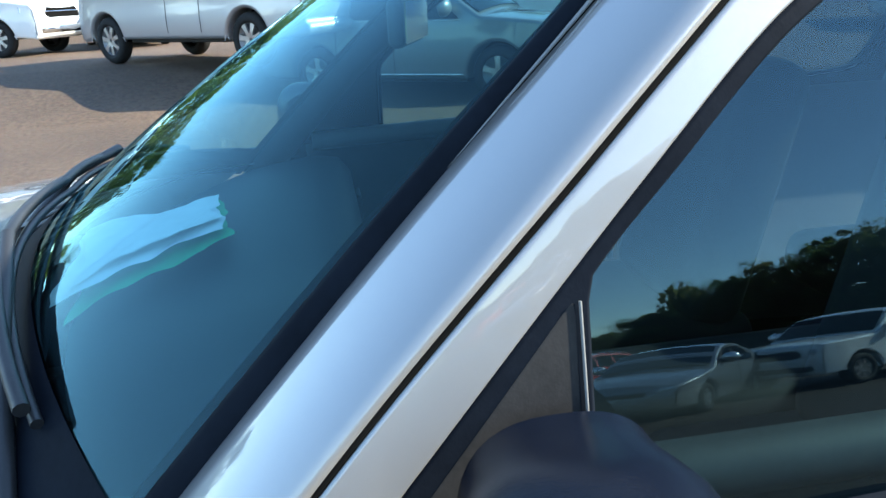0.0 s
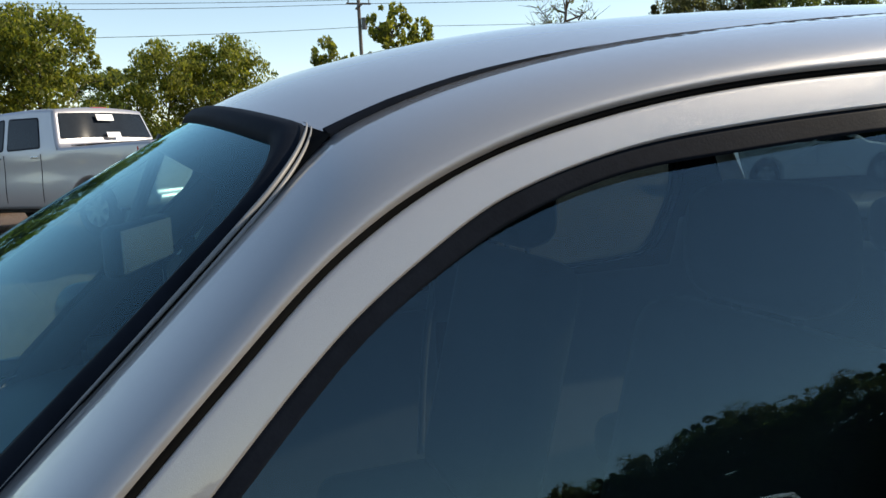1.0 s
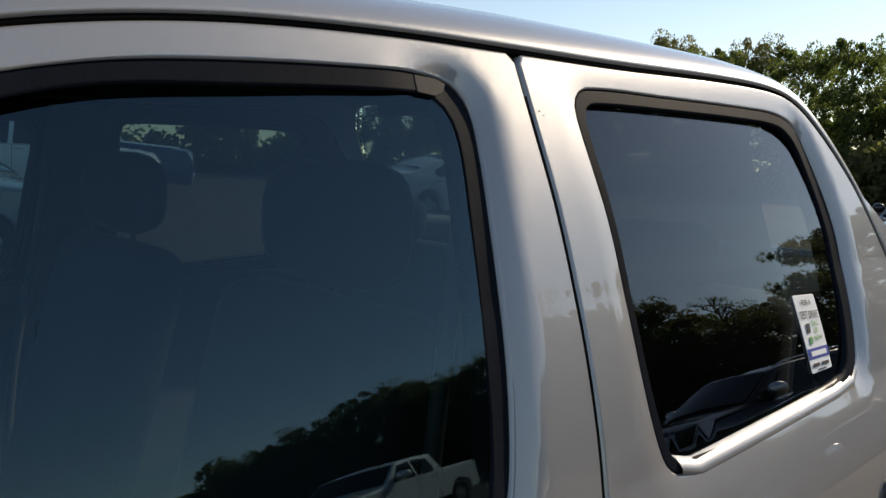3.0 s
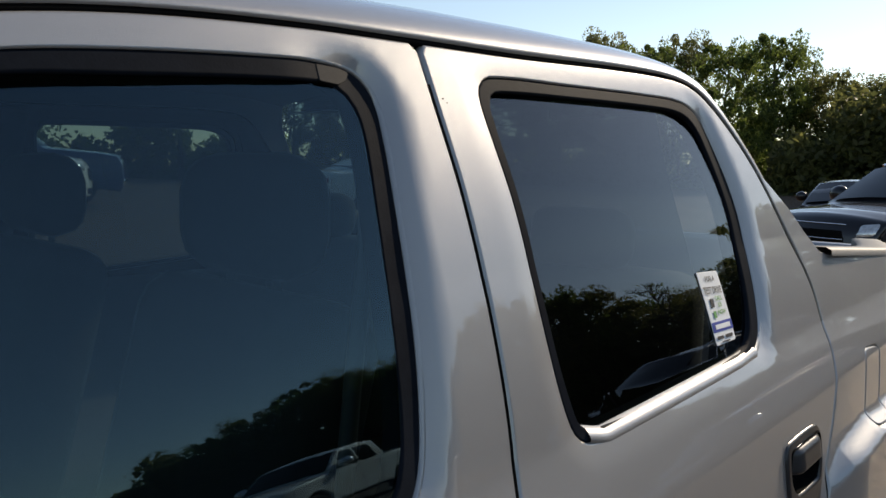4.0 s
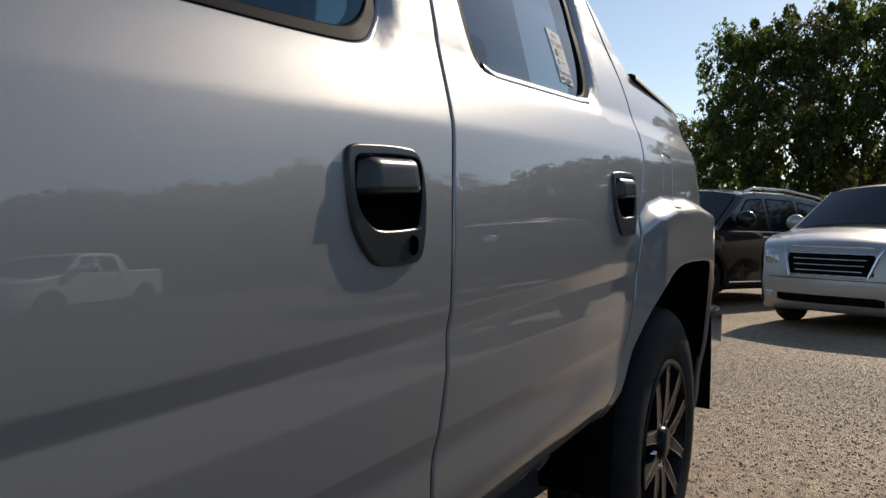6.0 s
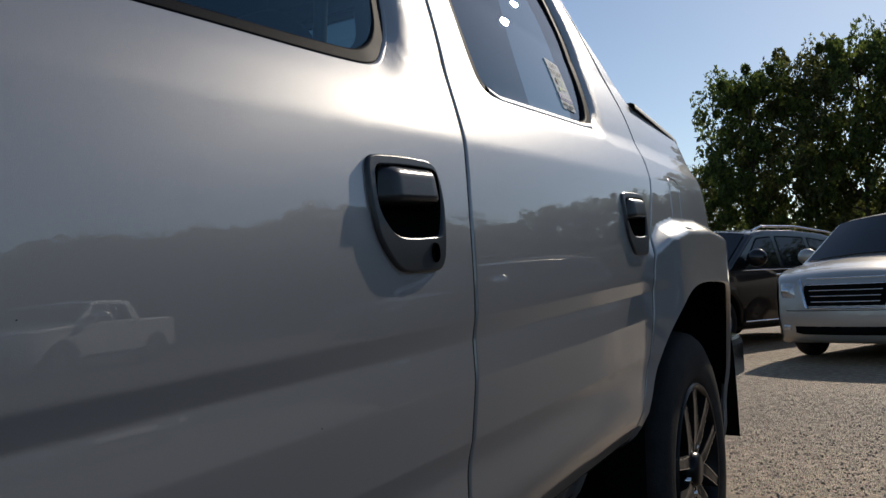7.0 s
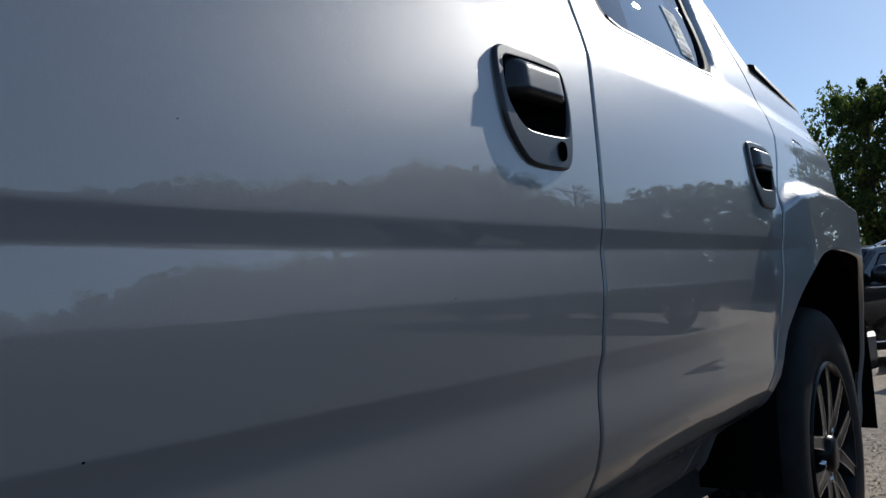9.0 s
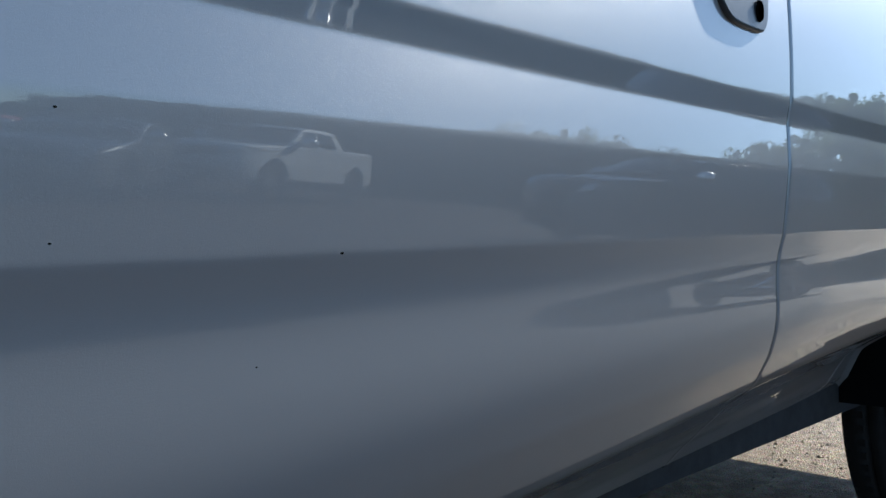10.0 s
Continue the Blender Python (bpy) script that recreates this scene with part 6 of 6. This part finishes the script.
# row across the aisle, mirrored in the windows
pickup(local_pose(6.6, -11.2, 152), WHITE_PAINT, "white pickup parked across the aisle", chrome=False, length=5.4)
sedan(local_pose(3.5, -8.9, 128), GREY_PAINT, "dark grey sedan parked across the aisle")
crossover(local_pose(3.8, -19.0, 135), RED_PAINT, "red suv in the row across the aisle")
crossover(local_pose(9.3, -6.0, 196), BLACK_PAINT, "black suv parked across the aisle")
crossover(local_pose(-4.5, -16.5, 120), GREY_PAINT, "grey suv in the row across the aisle")
sedan(local_pose(15.0, -10.0, 190), WHITE_PAINT, "white sedan across the aisle")


# ---- trees ----
def leaf_cloud(centres, radii, per, size, rng, squash=0.8):
    """Leaves as small bent pairs of triangles about clump centres."""
    c = np.repeat(centres, per, 0)
    r = np.repeat(radii, per)
    n = len(c)
    d = rng.normal(size=(n, 3))
    d /= np.linalg.norm(d, axis=1)[:, None]
    rad = rng.uniform(0.35, 1.0, n) ** 0.5
    p = c + d * (rad * r)[:, None] * np.array([1, 1, squash])
    a = rng.normal(size=(n, 3))
    a /= np.linalg.norm(a, axis=1)[:, None]
    b = np.cross(a, rng.normal(size=(n, 3)))
    b /= np.linalg.norm(b, axis=1)[:, None]
    s = size * rng.uniform(0.6, 1.35, n)[:, None]
    v = np.stack([p - a * s, p + b * s * 0.5, p + a * s, p - b * s * 0.5], 1).reshape(-1, 3)
    i = np.arange(n) * 4
    f = np.stack([i, i + 1, i + 2, i + 3], 1)
    return v, f


def quads_ob(name, v, f, material, parent):
    me = bpy.data.meshes.new(name)
    me.vertices.add(len(v))
    me.vertices.foreach_set("co", np.asarray(v, np.float32).ravel())
    me.loops.add(len(f) * 4)
    me.loops.foreach_set("vertex_index", np.asarray(f, np.int32).ravel())
    me.polygons.add(len(f))
    me.polygons.foreach_set("loop_start", np.arange(len(f), dtype=np.int32) * 4)
    me.update(calc_edges=True)
    me.materials.append(material)
    ob = new(name, me)
    if parent:
        ob.parent = parent
    return ob


def tree(seed, height, spread, material, label, clumps=120, per=120, leaf=0.105, bare=False, trunk=0.16, low=0.3, clump=(0.05, 0.25)):
    rng = np.random.default_rng(seed)
    tr = empty("tree", Matrix.Identity(4))
    tagged(tr, label, "tree", group="trees round the lot")
    bm = bmesh.new()
    pts, tips = [Vector((0, 0, -0.1))], []
    top = height * (0.85 if not bare else 0.95)
    n = 6
    for i in range(1, n + 1):
        pts.append(Vector((rng.normal() * 0.03 * height * i / n, rng.normal() * 0.03 * height * i / n, top * i / n)))
    for i in range(n):
        rod(bm, pts[i], pts[i + 1], trunk * (1 - i / n * 0.8), trunk * (1 - (i + 1) / n * 0.8), 8)
    for k in range(16 if not bare else 34):
        h = rng.uniform(low, 0.95) * top
        i = min(n - 1, int(h / top * n))
        q = pts[i].lerp(pts[i + 1], h / top * n - i)
        a = rng.uniform(0, 2 * math.pi)
        ln = spread * rng.uniform(0.45, 0.95) * (1.15 - 0.6 * h / top)
        e = q + Vector((math.cos(a) * ln, math.sin(a) * ln, ln * rng.uniform(0.35, 0.95)))
        mid = q.lerp(e, 0.55) + Vector((0, 0, -0.06 * ln))
        rod(bm, q, mid, trunk * 0.32, trunk * 0.2, 6)
        rod(bm, mid, e, trunk * 0.2, trunk * 0.06, 6)
        tips += [mid, e]
        for _ in range(3 if not bare else 11):
            s0 = mid.lerp(e, rng.uniform(0.0, 0.9))
            t = s0 + Vector((rng.normal(), rng.normal(), rng.uniform(0.1, 1.2))) * ln * 0.28
            rod(bm, s0, t, trunk * 0.1, trunk * 0.03, 4)
            tips.append(t)
    part("trunk", bm, BARK, tr)
    c, r = [], []
    if not bare:
        for k in range(clumps):
            u = rng.uniform(0, 1)
            h = low * height + (1 - low) * height * u
            w = spread * (0.55 + 0.75 * math.sin(math.pi * min(1, 0.12 + u * 0.88)) ** 0.8) * 0.72
            a = rng.uniform(0, 2 * math.pi)
            rr = w * math.sqrt(rng.uniform(0.05, 1))
            c.append((rr * math.cos(a), rr * math.sin(a), h - 0.08 * height))
            r.append(spread * rng.uniform(*clump))
        for t in tips[::2]:
            c.append(tuple(t))
            r.append(spread * 0.13)
        v, f = leaf_cloud(np.array(c), np.array(r), per, leaf, rng)
        quads_ob("crown", v, f, material, tr)
    else:
        v, f = leaf_cloud(np.array([tuple(t) for t in tips[::5]]), np.full(len(tips[::5]), 0.3), 6, 0.10, rng)
        quads_ob("crown", v, f, material, tr)
    return tr


def plant(proto, x, y, turn, s=1.0, tall=1.0):
    return copy_thing(proto, Matrix.Translation((x, y, float(ground_z(x, y)))) @ Matrix.Rotation(radians(turn), 4, "Z") @ Matrix.Diagonal((s, s, s * tall, 1)))


def by_bearing(az, dist):
    return 0.9 + dist * math.cos(radians(az)), -0.4 + dist * math.sin(radians(az))


T_A = tree(1, 9.0, 3.6, LEAF, "green broadleaf tree at the lot's edge")
T_B = tree(2, 7.5, 4.0, LEAF_YELLOW, "broadleaf tree turning yellow at the lot's edge")
T_C = tree(3, 10.5, 3.8, LEAF_DARK, "tall dark green tree at the lot's edge", clumps=135)
T_D = tree(4, 11.0, 3.2, LEAF, "nearly bare tree with thin branches", bare=True, trunk=0.2, low=0.25)
T_E = tree(5, 6.0, 1.6, LEAF_YELLOW, "small spiky young tree", clumps=120, per=34, leaf=0.10, clump=(0.05, 0.15))
TOP = {T_A.name: 9.0, T_B.name: 7.5, T_C.name: 10.5, T_D.name: 11.0, T_E.name: 6.0}


def plant_to(T, az, dist, el, wide, turn):
    """A tree at a bearing whose top stands at an elevation seen from the pickup."""
    x, y = by_bearing(az, dist)
    tall = (1.55 + dist * math.tan(radians(el))) / (TOP[T.name] * 0.97)
    plant(T, x, y, turn, wide, tall / wide)


for k, (T, az, dist, el, wide) in enumerate((
        (T_A, 102.5, 42, 10.0, 0.95), (T_B, 98.3, 40, 9.5, 0.9), (T_B, 108, 40, 10, 1.1), (T_A, 114, 42, 10, 1.0), (T_B, 90.3, 44, 7.2, 0.75), (T_B, 86.6, 45, 7.5, 0.78), (T_A, 94, 50, 6.0, 0.8), (T_A, 118, 40, 11, 1.0),
        (T_E, 79.3, 47, 7.8, 0.95), (T_E, 74.6, 46, 9.9, 1.3), (T_E, 72.6, 48, 8.9, 0.9), (T_E, 77.7, 52, 6.7, 0.7),
        (T_D, 62.4, 55, 12.5, 1.0),
        (T_C, 54.6, 52, 10.2, 0.72), (T_C, 50.6, 54, 10.6, 0.85), (T_A, 48.2, 50, 10.0, 0.75), (T_A, 43.9, 55, 9.0, 0.72), (T_C, 38.4, 56, 9.0, 0.9), (T_A, 35.4, 52, 8.8, 0.85),
        (T_C, 32.8, 55, 9.5, 0.8), (T_A, 29.8, 54, 8.6, 0.85), (T_C, 27.2, 56, 9.2, 0.85), (T_A, 24.2, 52, 8.6, 0.85), (T_A, 21.2, 48, 9.0, 0.8), (T_C, 17.9, 50, 6.4, 0.8), (T_C, 14.8, 50, 6.4, 0.8), (T_C, 12.6, 46, 8.0, 0.7),
        (T_A, 8.6, 43, 14.5, 1.0), (T_C, 5.3, 44, 15.2, 1.05), (T_A, 1.8, 43, 15.8, 1.0), (T_C, -2.0, 44, 15.5, 1.0), (T_A, -6.0, 44, 15.0, 1.0))):
    plant_to(T, az, dist, el, wide, 47 * k)
rngp = np.random.default_rng(9)
for k, az in enumerate(np.arange(-125, -8, 2.9)):
    T = (T_C, T_A, T_C, T_A, T_C)[k % 5]
    el = np.interp(az, [-125, -78, -74, -70.5, -67, -60, -54, -51, -49, -44, -38, -35, -32, -28, -24, -20, -8], [4, 2.5, 3.0, 4.5, 7.4, 10.3, 11.8, 10.4, 11.3, 12.5, 14, 13, 11.4, 8.5, 8.5, 10.5, 10.5])
    plant_to(T, az + rngp.uniform(-1, 1), 40 + rngp.uniform(-3, 4), el * rngp.uniform(0.92, 1.04), rngp.uniform(0.8, 1.05), rngp.uniform(0, 360))
plant_to(T_D, -26.5, 36, 10.5, 0.7, 100)
T_A.matrix_world = Matrix.Translation((-38, 34, 0))
T_B.matrix_world = Matrix.Translation((-34, 44, 0))
T_C.matrix_world = Matrix.Translation((-45, 24, 0))
T_D.matrix_world = Matrix.Translation((-40, 50, 0))
T_E.matrix_world = Matrix.Translation((-28, 46, 0))


# low woods and brush that close the lot all round
def brush(name, label, az0, az1, dist, height, material, seed, n=700, per=70, leaf=0.22):
    rng = np.random.default_rng(seed)
    az = rng.uniform(az0, az1, n)
    d = dist + rng.uniform(-3.5, 3.5, n)
    hh = height * (0.75 + 0.25 * np.sin(az * 0.9) + 0.15 * np.sin(az * 2.3 + 1))
    z = hh * rng.uniform(0.02, 0.92, n)
    c = np.stack([0.9 + d * np.cos(np.radians(az)), -0.4 + d * np.sin(np.radians(az)), z], 1)
    v, f = leaf_cloud(c, np.full(n, 1.1) * rng.uniform(0.6, 1.3, n), per, leaf, rng)
    ob = quads_ob(name, v, f, material, None)
    tagged(ob, label, "trees", kind="stuff")


brush("woods", "dark green woods behind the lot", 11.5, 20.5, 47, 5.6, LEAF_DARK, 21, 420)
brush("woods", "green brush along the lot's edge", 20, 130, 58, 5.0, LEAF, 22, 1500)
brush("woods", "dark green woods behind the lot", -20, 12, 52, 6.0, LEAF_DARK, 23, 600)
brush("woods", "dark woods across the aisle", -135, -72, 48, 3.4, LEAF_DARK, 24, 900)
brush("woods", "dark woods across the aisle", -73, -34, 44, 7.2, LEAF_DARK, 26, 2000)
brush("woods", "dark woods across the aisle", -36, -6, 46, 5.0, LEAF_DARK, 27, 800)
brush("woods", "dark woods beyond the lot", 130, 226, 60, 6.0, LEAF_DARK, 25, 1300, leaf=0.3)

# utility pole with a cross-arm and lines
px, py = 13.97, 55.66
pole = empty("utility_pole", Matrix.Identity(4))
tagged(pole, "weathered wooden utility pole with wires", "utility pole")
bm = bmesh.new()
rod(bm, (px, py, 0), (px, py, 12.6), 0.17, 0.12, 12)
part("post", bm, WOODPOLE, pole)
bm = bmesh.new()
box(bm, px - 0.06, px + 0.06, py - 0.9, py + 0.9, 11.75, 11.87)
box(bm, px - 0.9, px + 0.9, py - 0.05, py + 0.05, 11.95, 12.07)
part("cross_arm", bm, WOODPOLE, pole)
for dx in (-0.75, 0.0, 0.75):
    bm = bmesh.new()
    rod(bm, (px + dx, py, 12.07), (px + dx, py, 12.3), 0.05, 0.04)
    part("insulator", bm, GREY_TRIM, pole)
bm = bmesh.new()
rod(bm, (px + 0.3, py - 0.2, 10.2), (px + 0.3, py - 0.2, 11.0), 0.2)
part("transformer", bm, GREY_TRIM, pole)
for dz, sag in ((12.3, 1.2), (12.0, 1.3), (10.4, 1.6)):
    for x1, y1, z1 in ((px - 48, py - 6, dz - 1.2), (px + 60, py - 14, dz + 1.0)):
        pts = [(px + (x1 - px) * t, py + (y1 - py) * t, dz + (z1 - dz) * t - sag * 4 * t * (1 - t) * 0.4) for t in np.linspace(0, 1, 20)]
        tube("wire", pts, 0.018, WIRE, pole, res=1)

# grass verge behind the row across the aisle
verge = grid_sheet("verge", [[(x, y, 0.03 + 0.25 * smooth01((-24 - y) / 8)) for x in np.linspace(-50, 60, 40)] for y in np.linspace(-46, -24, 8)], GRASS)
tagged(verge, "dry grass verge at the foot of the trees", "grass", kind="structure")

# small shed under the trees
sx, sy = 33.0, 1.9
shed = empty("shed", Matrix.Identity(4))
tagged(shed, "pale shed with a grey gable roof under the trees", "shed")
bm = bmesh.new()
box(bm, sx, sx + 5, sy, sy + 3.4, 0, 2.0)
part("wall", bm, SIDING, shed)
bm = bmesh.new()
vs = [bm.verts.new(p) for p in ((sx - .3, sy - .3, 1.95), (sx + 5.3, sy - .3, 1.95), (sx + 5.3, sy + 3.7, 1.95), (sx - .3, sy + 3.7, 1.95), (sx - .3, sy + 1.7, 3.0), (sx + 5.3, sy + 1.7, 3.0))]
for f in ((0, 1, 5, 4), (3, 4, 5, 2), (0, 4, 3), (1, 2, 5), (0, 3, 2, 1)):
    bm.faces.new([vs[i] for i in f])
part("roof", bm, SHINGLE, shed)
bm = bmesh.new()
box(bm, sx - 0.03, sx + 0.02, sy + 1.2, sy + 2.1, 0, 1.8)
part("door", bm, GREY_TRIM, shed)

# loose gravel between the pickup and the parked cars
rngs = np.random.default_rng(31)
nst = 30000
sxy = np.stack([2.9 + 6.2 * rngs.beta(1.7, 2.4, nst), rngs.normal(-0.8, 0.95, nst)], 1)
sr = 0.002 + 0.007 * rngs.uniform(0, 1, nst) ** 3
octa = np.array([(1, 0, 0), (0, 1, 0), (-1, 0, 0), (0, -1, 0), (0, 0, 0.8), (0, 0, -0.3)])
vv = (octa[None] * sr[:, None, None] * rngs.uniform(0.6, 1.3, (nst, 6, 1)) + np.concatenate([sxy, np.zeros((nst, 1))], 1)[:, None]).reshape(-1, 3)
ff = []
for i in range(nst):
    b = i * 6
    ff += [(b, b + 1, b + 4), (b + 1, b + 2, b + 4), (b + 2, b + 3, b + 4), (b + 3, b, b + 4)]
gravel = mesh_ob("gravel", vv, ff, STONE, smooth=False)
tagged(gravel, "loose brown gravel on the lot", "gravel", kind="stuff")
